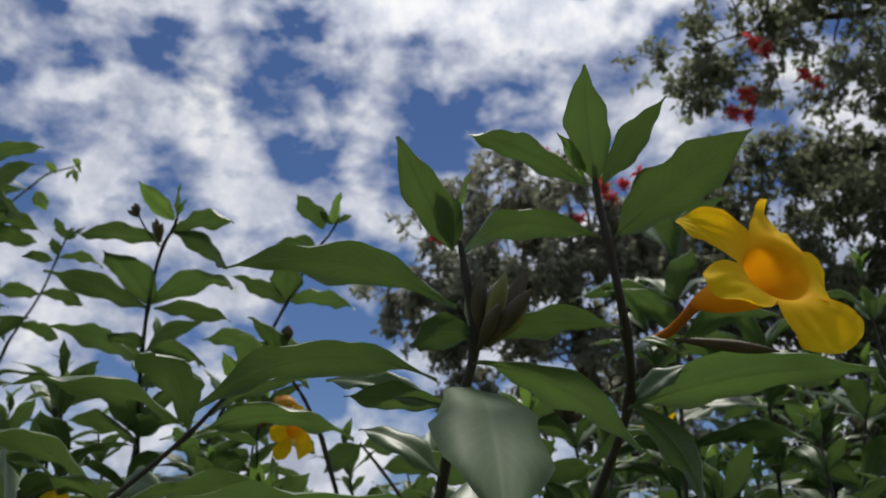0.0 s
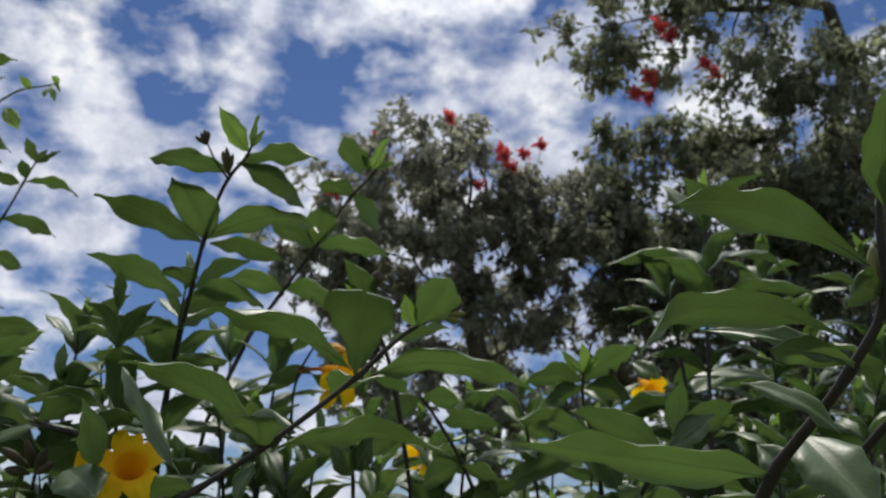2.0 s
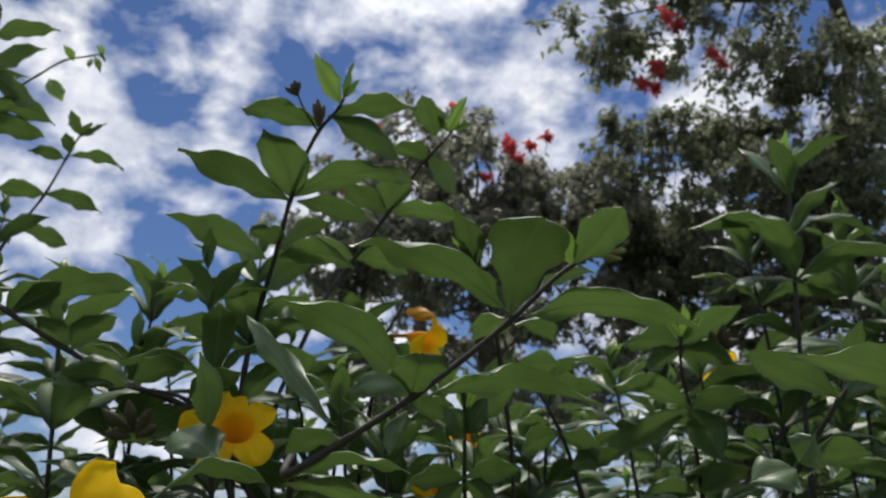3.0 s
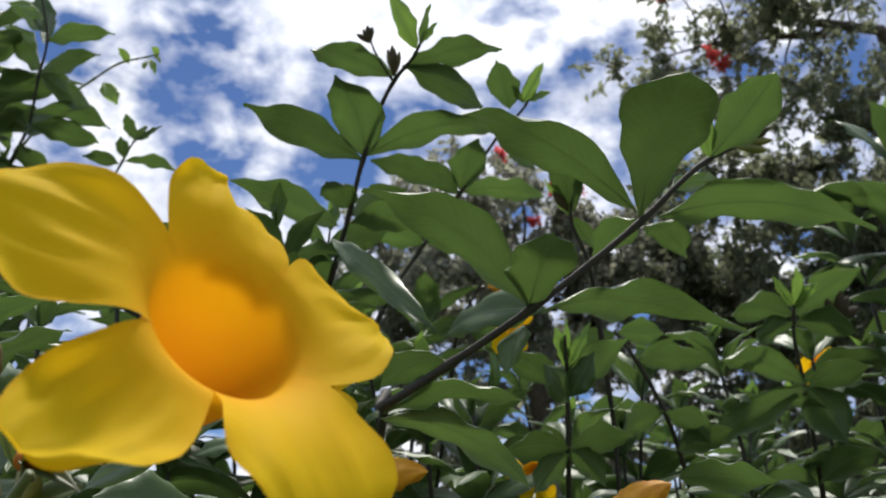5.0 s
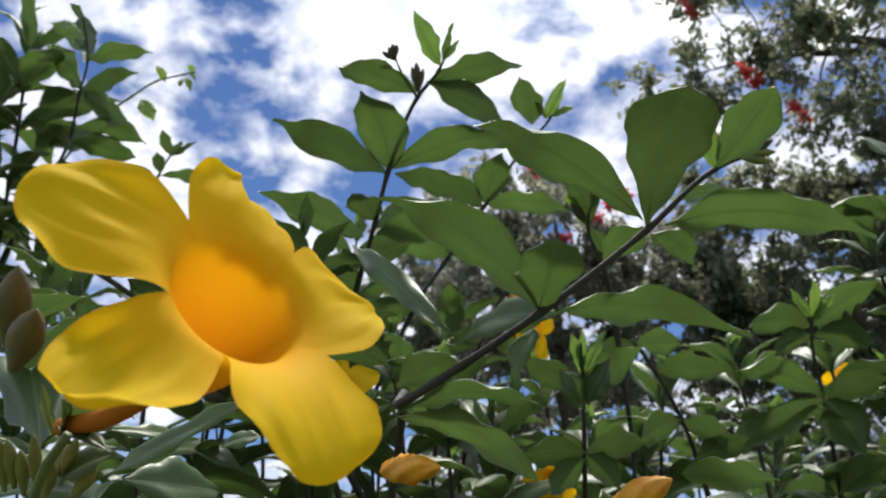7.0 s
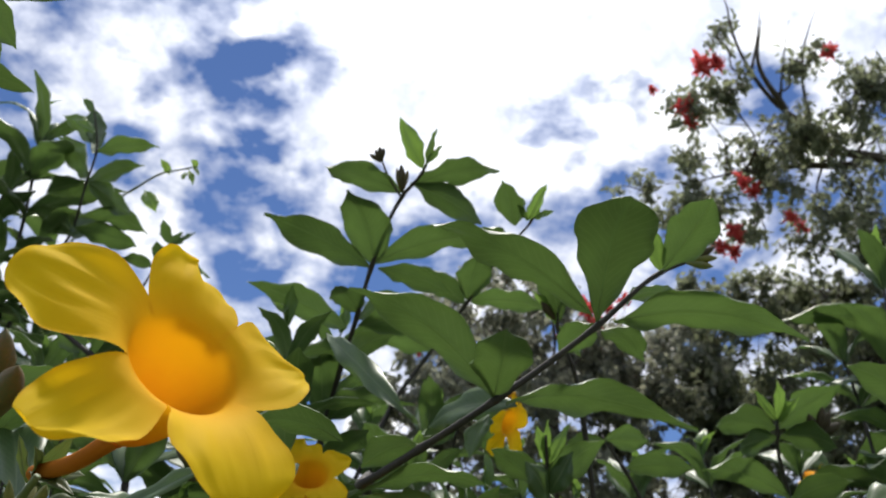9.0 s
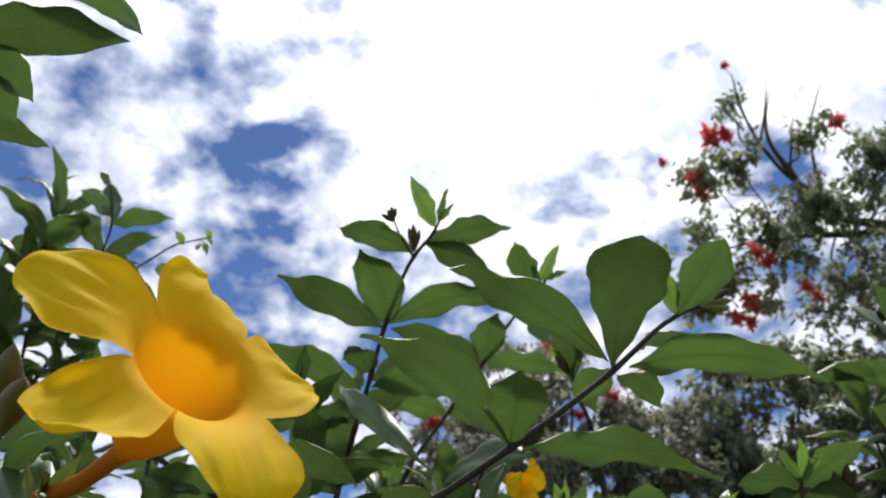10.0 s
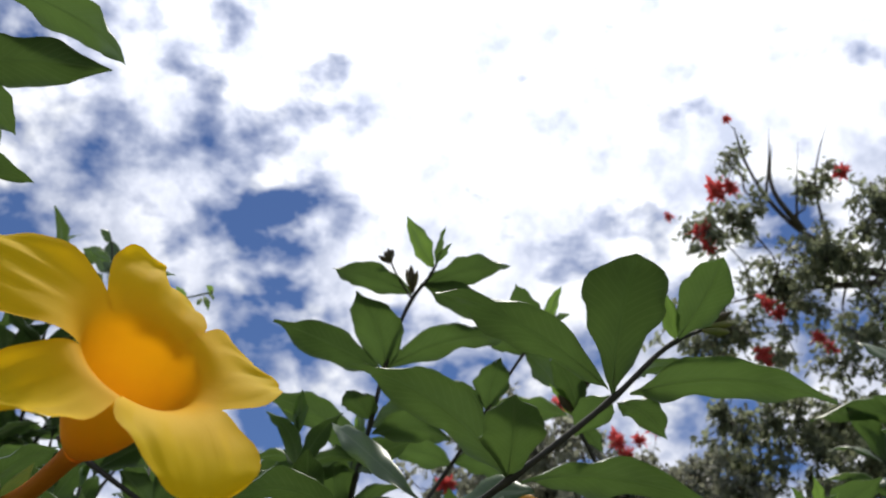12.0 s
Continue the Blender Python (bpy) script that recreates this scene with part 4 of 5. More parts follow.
leaf(budded, (0.040, 0.411, 1.3775), (0.0485, 0.308, 1.3155), (0.22, -0.50, 0.83), 0.045, 0.10, DULL_LEAF, fold=0.15, wave=0.02, blunt=0.7)
leaf(budded, (0.028, 0.418, 1.372), (-0.018, 0.407, 1.374), (-0.12, 0.62, 0.77), 0.017, 0.12)
leaf(budded, (0.028, 0.419, 1.370), (-0.032, 0.444, 1.389), (-0.16, -0.81, 0.56), 0.014, 0.12)
leaf(budded, (0.024, 0.428, 1.342), (-0.015, 0.442, 1.365), (0.13, -0.75, 0.65), 0.018, 0.1)
bud(budded, (0.041, 0.414, 1.401), (0.038, 0.411, 1.426), 0.0036, GREEN_BUD, "closed brown flower bud")
bud(budded, (0.041, 0.409, 1.401), (0.043, 0.400, 1.429), 0.0041, OLIVE_BUD, "closed brown flower bud")
bud(budded, (0.044, 0.419, 1.402), (0.051, 0.420, 1.431), 0.0039, OLIVE_BUD, "closed brown flower bud")
bud(budded, (0.045, 0.410, 1.399), (0.054, 0.390, 1.426), 0.0041, GREEN_BUD, "closed brown flower bud")
bud(budded, (0.047, 0.419, 1.401), (0.066, 0.418, 1.437), 0.0042, OLIVE_BUD, "closed brown flower bud")
bud(budded, (0.045, 0.400, 1.395), (0.065, 0.383, 1.416), 0.0038, OLIVE_BUD, "closed brown flower bud")
bud(budded, (0.046, 0.410, 1.397), (0.064, 0.395, 1.412), 0.0036, GREEN_BUD, "closed brown flower bud")
bud(budded, (0.042, 0.401, 1.394), (0.051, 0.385, 1.410), 0.0035, OLIVE_BUD, "closed brown flower bud")
leaf(budded, (0.027, 0.488, 1.325), (-0.115, 0.476, 1.337), (0.01, 0.61, 0.80), 0.028, 0.06)
leaf(budded, (0.040, 0.495, 1.349), (0.054, 0.449, 1.307), (-0.24, -0.69, 0.68), 0.037, 0.06)
leaf(budded, (0.030, 0.487, 1.328), (0.018, 0.500, 1.344), (-0.26, -0.85, 0.46), 0.020, 0.05)

# shoot that carries the side-on flower
flowering = thing("allamanda_shoot", (0.061, 1.176, 0.0), "upright allamanda shoot carrying one open yellow flower", "shrub", "shoots of the shrub")
stem(flowering, [(0.099, 0.411, 1.490), (0.100, 0.416, 1.476), (0.105, 0.423, 1.452), (0.115, 0.447, 1.414), (0.123, 0.497, 1.390), (0.111, 0.576, 1.339), (0.083, 0.906, 0.670), (0.061, 1.176, -0.020)], 0.0013, 0.0034)
leaf(flowering, (0.100, 0.415, 1.478), (0.091, 0.370, 1.518), (0.34, 0.59, 0.73), 0.022, 0.03, fold=0.35)
leaf(flowering, (0.103, 0.415, 1.478), (0.130, 0.384, 1.509), (-0.11, 0.65, 0.75), 0.016, 0.1)
leaf(flowering, (0.096, 0.416, 1.477), (0.038, 0.389, 1.493), (0.11, 0.34, 0.93), 0.019, 0.14)
leaf(flowering, (0.094, 0.414, 1.481), (0.080, 0.398, 1.498), (0.55, -0.79, -0.28), 0.008, 0.06, YOUNG)
leaf(flowering, (0.110, 0.423, 1.455), (0.164, 0.371, 1.485), (0.04, 0.54, 0.84), 0.034, 0.1)
leaf(flowering, (0.104, 0.423, 1.452), (0.035, 0.397, 1.437), (-0.36, 0.47, 0.81), 0.020, 0.26)
leaf(flowering, (0.122, 0.499, 1.384), (0.233, 0.443, 1.392), (0.20, 0.53, 0.82), 0.034, 0.14)
leaf(flowering, (0.122, 0.498, 1.387), (0.153, 0.474, 1.330), (0.86, 0.43, 0.29), 0.024, 0.1)
leaf(flowering, (0.122, 0.499, 1.384), (0.154, 0.491, 1.406), (-0.50, -0.75, 0.44), 0.016, 0.1)
bud(flowering, (0.132, 0.419, 1.402), (0.177, 0.411, 1.394), 0.0028, BUD, "long reddish flower bud")
leaf(flowering, (0.116, 0.419, 1.402), (0.131, 0.411, 1.395), (-0.13, -0.77, 0.62), 0.006, 0.1, YOUNG)
flower(flowering, (0.1638, 0.3649, 1.4159), (0.258, -0.961, 0.412), (0.130, 0.457, 1.411), 0.86, lobes=SIDE_LOBES, joint=(0.1405, 0.4060, 1.4150))

# big open flower that the camera looks into
front = thing("allamanda_shoot", (-0.311, 0.476, 0.0), "allamanda stem under the large open yellow flower", "shrub", "shoots of the shrub")
stem(front, [(-0.415, 0.451, 1.220), (-0.421, 0.457, 1.213), (-0.431, 0.476, 1.196), (-0.365, 0.476, 0.598), (-0.311, 0.476, -0.020)], 0.0012, 0.0018, GREEN_STEM)
flower(front, (-0.3680, 0.4094, 1.2438), (0.542, -0.658, 0.372), (-0.4245, 0.473, 1.2256))
bud(front, (-0.4301, 0.440, 1.2397), (-0.4250, 0.425, 1.2563), 0.0042, RED_BUD, "plump reddish-green flower bud")
bud(front, (-0.4256, 0.435, 1.2324), (-0.4166, 0.420, 1.2437), 0.0042, RED_BUD, "plump reddish-green flower bud")
bud(front, (-0.445, 0.500, 1.212), (-0.446, 0.490, 1.225), 0.0023, GREEN_BUD, "small green flower bud")
bud(front, (-0.438, 0.498, 1.212), (-0.437, 0.486, 1.226), 0.0019, GREEN_BUD, "small green flower bud")
bud(front, (-0.430, 0.496, 1.216), (-0.424, 0.485, 1.225), 0.0021, GREEN_BUD, "small green flower bud")
bud(front, (-0.432, 0.496, 1.215), (-0.433, 0.498, 1.230), 0.0016, GREEN_BUD, "small green flower bud")
bud(front, (-0.442, 0.501, 1.210), (-0.442, 0.491, 1.222), 0.0021, GREEN_BUD, "small green flower bud")
bud(front, (-0.435, 0.499, 1.209), (-0.431, 0.488, 1.219), 0.0021, GREEN_BUD, "small green flower bud")
bud(front, (-0.427, 0.498, 1.209), (-0.418, 0.488, 1.218), 0.0024, GREEN_BUD, "small green flower bud")
bud(front, (-0.448, 0.501, 1.211), (-0.449, 0.489, 1.226), 0.0021, GREEN_BUD, "small green flower bud")
leaf(front, (-0.432, 0.497, 1.213), (-0.412, 0.486, 1.221), (-0.56, -0.71, 0.43), 0.012, 0.05, SEPAL)
leaf(front, (-0.428, 0.493, 1.228), (-0.412, 0.486, 1.229), (-0.35, -0.75, 0.56), 0.006, 0.06, SEPAL)
leaf(front, (-0.434, 0.494, 1.227), (-0.436, 0.480, 1.241), (0.83, -0.46, -0.31), 0.004, 0.04, SEPAL)
leaf(front, (-0.457, 0.632, 1.234), (-0.385, 0.575, 1.260), (-0.65, -0.69, 0.32), 0.014, 0.05, fold=0.45, wave=0.015)
leaf(front, (-0.417, 0.683, 1.235), (-0.450, 0.632, 1.233), (0.77, -0.51, 0.39), 0.027, 0.08)
leaf(front, (-0.453, 0.537, 1.230), (-0.500, 0.612, 1.290), (-0.07, -0.65, 0.76), 0.026, 0.03)
leaf(front, (-0.488, 0.580, 1.261), (-0.442, 0.549, 1.280), (-0.33, 0.10, 0.94), 0.018, 0.12)
leaf(front, (-0.519, 0.633, 1.293), (-0.487, 0.652, 1.323), (-0.74, 0.20, 0.65), 0.020, 0.1)
leaf(front, (-0.450, 0.725, 1.269), (-0.479, 0.686, 1.264), (0.55, -0.50, 0.67), 0.012, 0.06)
leaf(front, (-0.427, 0.726, 1.264), (-0.405, 0.723, 1.270), (-0.27, -0.78, 0.56), 0.014, 0.06)
leaf(front, (-0.336, 0.631, 1.288), (-0.389, 0.601, 1.278), (-0.28, 0.18, 0.94), 0.027, 0.16)

# leaves that hang in from the upper corner
overhead = thing("allamanda_shoot", (-0.902, 0.751, 0.0), "overhanging allamanda shoot with broad dull green leaves", "shrub", "shoots of the shrub")
stem(overhead, [(-0.591, 0.576, 1.551), (-0.609, 0.596, 1.523), (-0.652, 0.651, 1.478), (-0.789, 0.706, 0.739), (-0.902, 0.751, -0.020)], 0.0014, 0.0036)
leaf(overhead, (-0.600, 0.588, 1.534), (-0.492, 0.585, 1.532), (0.03, 0.40, 0.91), 0.033, 0.02)
leaf(overhead, (-0.571, 0.567, 1.583), (-0.486, 0.587, 1.539), (0.28, 0.55, 0.79), 0.029, 0.14)
leaf(overhead, (-0.583, 0.591, 1.530), (-0.554, 0.619, 1.509), (-0.08, 0.65, 0.76), 0.025, 0.04)
leaf(overhead, (-0.589, 0.599, 1.518), (-0.568, 0.634, 1.504), (-0.16, 0.46, 0.87), 0.023, 0.04)
leaf(overhead, (-0.615, 0.636, 1.500), (-0.563, 0.674, 1.517), (-0.37, 0.08, 0.92), 0.024, 0.12)
leaf(overhead, (-0.597, 0.584, 1.540), (-0.608, 0.545, 1.578), (-0.05, 0.70, 0.71), 0.029, 0.05)

# leafy crown of the shrub by the vine
leafy = thing("allamanda_shoot", (-1.144, 1.909, 0.0), "tall leafy allamanda shoot crowded with green leaves", "shrub", "shoots of the shrub")
stem(leafy, [(-0.908, 1.589, 2.144), (-0.901, 1.636, 2.076), (-0.913, 1.658, 2.022), (-0.936, 1.709, 1.950), (-0.967, 1.742, 1.900), (-1.044, 1.809, 1.797), (-1.099, 1.864, 0.898), (-1.144, 1.909, -0.020)], 0.0014, 0.004)
leaf(leafy, (-0.905, 1.637, 2.076), (-0.799, 1.658, 2.112), (-0.35, 0.16, 0.92), 0.050, 0.1)
leaf(leafy, (-0.910, 1.658, 2.022), (-0.834, 1.708, 2.101), (-0.76, 0.17, 0.62), 0.046, 0.1)
leaf(leafy, (-0.908, 1.657, 2.024), (-0.812, 1.636, 1.951), (0.52, 0.70, 0.49), 0.048, 0.05)
leaf(leafy, (-0.920, 1.681, 1.964), (-0.791, 1.682, 1.941), (0.16, 0.43, 0.89), 0.050, 0.14)
leaf(leafy, (-0.901, 1.633, 2.085), (-0.950, 1.675, 2.205), (0.20, 0.95, -0.25), 0.039, 0.05)
leaf(leafy, (-0.910, 1.637, 2.076), (-0.915, 1.691, 2.158), (-0.91, 0.32, -0.26), 0.030, 0.05)
leaf(leafy, (-0.913, 1.655, 2.031), (-1.010, 1.702, 2.147), (0.68, 0.67, 0.30), 0.057, 0.08)
leaf(leafy, (-0.926, 1.689, 1.946), (-0.819, 1.729, 1.936), (-0.07, 0.42, 0.91), 0.058, 0.1)
leaf(leafy, (-0.916, 1.658, 2.022), (-0.984, 1.670, 2.003), (-0.21, 0.25, 0.94), 0.055, 0.1)
leaf(leafy, (-0.929, 1.691, 1.941), (-1.055, 1.757, 2.015), (0.61, 0.46, 0.64), 0.057, 0.1)
leaf(leafy, (-0.942, 1.702, 1.914), (-0.929, 1.795, 1.894), (-0.03, 0.21, 0.98), 0.053, 0.08)
leaf(leafy, (-0.933, 1.695, 1.932), (-0.893, 1.750, 2.003), (-0.92, 0.27, 0.30), 0.046, 0.08)
leaf(leafy, (-0.911, 1.627, 2.103), (-1.002, 1.687, 2.185), (0.74, 0.52, 0.43), 0.048, 0.08)
leaf(leafy, (-0.921, 1.676, 1.977), (-1.023, 1.776, 1.959), (-0.05, 0.13, 0.99), 0.057, 0.05)
leaf(leafy, (-0.955, 1.714, 1.887), (-1.070, 1.805, 1.893), (0.14, 0.12, 0.98), 0.057, 0.1)
leaf(leafy, (-0.960, 1.716, 1.882), (-0.918, 1.809, 1.857), (-0.08, 0.30, 0.95), 0.051, 0.1)
leaf(leafy, (-0.900, 1.605, 2.100), (-0.932, 1.575, 2.100), (0.68, -0.73, 0.12), 0.022, 0.05, YOUNG)
leaf(leafy, (-0.906, 1.592, 2.135), (-0.919, 1.559, 2.139), (0.92, -0.39, -0.09), 0.022, 0.05, YOUNG)
side_tip = thing("allamanda_shoot", (-0.997, 1.925, 0.0), "young allamanda shoot tip with small leaves", "shrub", "shoots of the shrub")
stem(side_tip, [(-0.732, 1.694, 1.953), (-0.756, 1.713, 1.937), (-0.779, 1.737, 1.907), (-0.819, 1.774, 1.846), (-0.897, 1.825, 1.756), (-0.952, 1.880, 0.878), (-0.997, 1.925, -0.020)], 0.001, 0.0034)
leaf(side_tip, (-0.756, 1.713, 1.937), (-0.768, 1.679, 1.971), (0.03, 0.70, 0.71), 0.023, 0.05)
leaf(side_tip, (-0.756, 1.713, 1.937), (-0.706, 1.682, 1.951), (-0.51, -0.86, -0.05), 0.015, 0.05)
leaf(side_tip, (-0.756, 1.714, 1.935), (-0.730, 1.684, 1.953), (-0.60, -0.72, -0.35), 0.015, 0.05)
leaf(side_tip, (-0.776, 1.728, 1.902), (-0.672, 1.710, 1.875), (0.29, 0.37, 0.88), 0.030, 0.16)
leaf(side_tip, (-0.772, 1.726, 1.907), (-0.775, 1.694, 1.934), (-0.04, 0.65, 0.76), 0.024, 0.05)
leaf(side_tip, (-0.781, 1.730, 1.898), (-0.839, 1.711, 1.902), (-0.08, 0.43, 0.90), 0.033, 0.1)
leaf(side_tip, (-0.813, 1.755, 1.838), (-0.709, 1.740, 1.804), (0.33, 0.52, 0.79), 0.043, 0.12)
leaf(side_tip, (-0.813, 1.755, 1.838), (-0.894, 1.739, 1.838), (-0.09, 0.46, 0.88), 0.046, 0.1)
leaf(side_tip, (-0.859, 1.780, 1.783), (-0.765, 1.765, 1.749), (0.35, 0.57, 0.75), 0.046, 0.1)

# young climber reaching out of the shrub
climber = thing("climbing_vine", (-1.279, 1.998, 0.0), "thin climbing vine with small yellow-green leaves", "shrub", "climbers")
stem(climber, [(-0.712, 1.630, 2.060), (-0.732, 1.633, 2.055), (-0.785, 1.658, 2.054), (-0.833, 1.689, 2.039), (-0.888, 1.723, 2.016), (-0.979, 1.798, 1.950), (-1.144, 1.908, 0.975), (-1.279, 1.998, -0.020)], 0.0012, 0.0028, GREEN_STEM)
leaf(climber, (-0.810, 1.672, 2.025), (-0.780, 1.666, 1.979), (0.19, -0.95, 0.24), 0.031, 0.08, VINE_LEAF)
leaf(climber, (-0.768, 1.657, 2.054), (-0.783, 1.631, 2.070), (0.65, -0.62, -0.43), 0.016, 0.08, VINE_LEAF)
leaf(climber, (-0.717, 1.648, 2.069), (-0.726, 1.626, 2.071), (0.81, -0.35, -0.47), 0.014, 0.08, VINE_LEAF)
leaf(climber, (-0.734, 1.651, 2.064), (-0.718, 1.643, 2.026), (0.27, -0.91, 0.30), 0.012, 0.08, VINE_LEAF)
leaf(climber, (-0.738, 1.653, 2.060), (-0.738, 1.641, 2.035), (0.02, -0.91, 0.42), 0.010, 0.08, VINE_LEAF)
leaf(climber, (-0.726, 1.649, 2.069), (-0.709, 1.636, 2.044), (-0.08, -0.91, 0.41), 0.008, 0.08, VINE_LEAF)

# flowers and buds deeper in the shrub
behind = thing("allamanda_shoot", (-0.339, 1.546, 0.0), "slender allamanda shoot with a hanging yellow flower", "shrub", "shoots of the shrub")
stem(behind, [(-0.214, 1.198, 1.534), (-0.238, 1.223, 1.492), (-0.247, 1.290, 1.417), (-0.294, 1.456, 0.719), (-0.339, 1.546, -0.020)], 0.001, 0.003)
flower(behind, (-0.186, 1.196, 1.484), (0.755, -0.475, -0.353), (-0.238, 1.222, 1.492), 0.85, turn=30)
furled(behind, (-0.212, 1.194, 1.520), (-0.180, 1.174, 1.511), 0.0086, "orange flower bud still furled")
leaf(behind, (-0.228, 1.295, 1.512), (-0.285, 1.290, 1.477), (-0.44, 0.62, 0.65), 0.035, 0.1)
leaf(behind, (-0.224, 1.298, 1.502), (-0.172, 1.289, 1.460), (0.58, 0.54, 0.61), 0.035, 0.1)
low = thing("allamanda_shoot", (-0.348, 1.119, 0.0), "low allamanda shoot with an open flower and brown buds", "shrub", "shoots of the shrub")
stem(low, [(-0.483, 0.989, 1.390), (-0.429, 0.986, 1.379), (-0.398, 1.019, 1.328), (-0.370, 1.074, 0.664), (-0.348, 1.119, -0.020)], 0.0012, 0.0034)
flower(low, (-0.382, 0.967, 1.353), (0.047, -0.880, 0.473), (-0.379, 1.017, 1.328), 0.95, turn=20)
bud(low, (-0.473, 0.969, 1.348), (-0.496, 0.956, 1.365), 0.0046, BUD, "closed brown flower bud")
bud(low, (-0.470, 0.969, 1.348), (-0.474, 0.951, 1.373), 0.0046, BUD, "closed brown flower bud")
bud(low, (-0.467, 0.969, 1.345), (-0.454, 0.950, 1.366), 0.0046, BUD, "closed brown flower bud")
bud(low, (-0.467, 0.970, 1.343), (-0.448, 0.954, 1.352), 0.0046, BUD, "closed brown flower bud")
bud(low, (-0.472, 0.971, 1.343), (-0.493, 0.962, 1.346), 0.0046, BUD, "closed brown flower bud")
leaf(low, (-0.398, 0.907, 1.349), (-0.404, 0.849, 1.398), (0.60, -0.55, -0.58), 0.028, 0.05)
leaf(low, (-0.424, 0.912, 1.344), (-0.386, 0.862, 1.319), (-0.20, -0.56, 0.80), 0.048, 0.05)
leaf(low, (-0.429, 0.986, 1.379), (-0.379, 0.942, 1.398), (-0.01, 0.40, 0.92), 0.034, 0.12)
leaf(low, (-0.483, 0.989, 1.390), (-0.536, 0.962, 1.395), (-0.21, 0.57, 0.80), 0.034, 0.12)
crossing = thing("allamanda_shoot", (-0.148, 1.165, 0.0), "dark bare allamanda branch crossing low in the shrub", "shrub", "shoots of the shrub")
stem(crossing, [(-0.636, 0.989, 1.480), (-0.599, 0.991, 1.456), (-0.543, 1.005, 1.424), (-0.487, 1.017, 1.396), (-0.436, 1.037, 1.379), (-0.398, 1.065, 1.341), (-0.261, 1.120, 0.670), (-0.148, 1.165, -0.020)], 0.002, 0.0036)
leaf(crossing, (-0.602, 1.002, 1.458), (-0.549, 0.977, 1.481), (-0.18, 0.44, 0.88), 0.041, 0.1)
leaf(crossing, (-0.597, 1.002, 1.456), (-0.477, 0.969, 1.477), (-0.01, 0.53, 0.85), 0.041, 0.14)
leaf(crossing, (-0.543, 1.005, 1.424), (-0.573, 0.990, 1.451), (0.21, 0.74, 0.64), 0.034, 0.1)
leaf(crossing, (-0.541, 1.005, 1.424), (-0.496, 0.979, 1.452), (-0.27, 0.47, 0.84), 0.034, 0.1)
leaf(crossing, (-0.485, 1.006, 1.395), (-0.540, 0.999, 1.407), (0.24, -0.71, 0.66), 0.045, 0.1)
leaf(crossing, (-0.482, 1.006, 1.395), (-0.433, 0.983, 1.414), (-0.11, 0.48, 0.87), 0.037, 0.1)
leaf(crossing, (-0.608, 1.002, 1.460), (-0.637, 0.986, 1.490), (0.21, 0.76, 0.62), 0.034, 0.1)
leaf(crossing, (-0.432, 1.006, 1.375), (-0.470, 1.008, 1.349), (-0.40, 0.64, 0.66), 0.041, 0.1)
far_flower = thing("allamanda_shoot", (0.056, 2.419, 0.0), "thin allamanda shoot with a small-looking open flower", "shrub", "shoots of the shrub")
stem(far_flower, [(0.041, 2.273, 1.533), (0.056, 2.319, 1.447), (0.056, 2.374, 0.723), (0.056, 2.419, -0.020)], 0.0014, 0.004)
flower(far_flower, (0.037, 2.287, 1.489), (-0.214, -0.892, -0.399), (0.059, 2.348, 1.489), 0.95)
side_flower = thing("allamanda_shoot", (0.464, 1.779, 0.0), "allamanda shoot with a half-hidden yellow flower", "shrub", "shoots of the shrub")
stem(side_flower, [(0.347, 1.627, 1.607), (0.364, 1.679, 1.527), (0.419, 1.734, 0.764), (0.464, 1.779, -0.020)], 0.0012, 0.004)
flower(side_flower, (0.355, 1.604, 1.554), (0.381, -0.704, -0.599), (0.358, 1.659, 1.578), 0.85, turn=30)
leaf(side_flower, (0.325, 1.609, 1.601), (0.364, 1.577, 1.568), (-0.35, -0.84, 0.42), 0.036, 0.08)
furling = thing("allamanda_shoot", (-0.158, 0.842, 0.0), "low allamanda shoot with a furled orange flower", "shrub", "shoots of the shrub")
stem(furling, [(-0.206, 0.733, 1.244), (-0.208, 0.742, 1.221), (-0.180, 0.797, 0.611), (-0.158, 0.842, -0.020)], 0.0012, 0.0034)
furled(furling, (-0.210, 0.735, 1.238), (-0.184, 0.705, 1.252), 0.0100, "furled orange-yellow flower about to open")
leaf(furling, (-0.167, 0.745, 1.261), (-0.119, 0.723, 1.256), (0.31, 0.45, 0.84), 0.029, 0.04)
tucked = thing("allamanda_shoot", (-0.262, 0.955, 0.0), "low shoot with yellow flowers tucked under leaves", "shrub", "shoots of the shrub")
stem(tucked, [(-0.312, 0.845, 1.247), (-0.312, 0.855, 1.220), (-0.285, 0.910, 0.610), (-0.262, 0.955, -0.020)], 0.0012, 0.0034)
furled(tucked, (-0.338, 0.806, 1.266), (-0.304, 0.770, 1.264), 0.0105, "furled yellow flower tucked under leaves")
flower(tucked, (-0.178, 1.134, 1.313), (-0.379, -0.745, -0.549), (-0.174, 1.190, 1.307), 0.6, turn=15)
upright = thing("allamanda_shoot", (-0.141, 1.213, 0.0), "upright young allamanda shoot with a pale tip", "shrub", "shoots of the shrub")
stem(upright, [(-0.179, 0.970, 1.403), (-0.174, 0.991, 1.375), (-0.168, 1.025, 1.315), (-0.161, 1.063, 1.272), (-0.150, 1.145, 0.636), (-0.141, 1.213, -0.020)], 0.0012, 0.0034)
leaf(upright, (-0.175, 0.990, 1.380), (-0.188, 0.968, 1.410), (0.41, -0.82, -0.41), 0.013, 0.05, YOUNG)
leaf(upright, (-0.174, 0.990, 1.380), (-0.157, 0.964, 1.415), (-0.71, -0.69, -0.16), 0.013, 0.05, YOUNG)
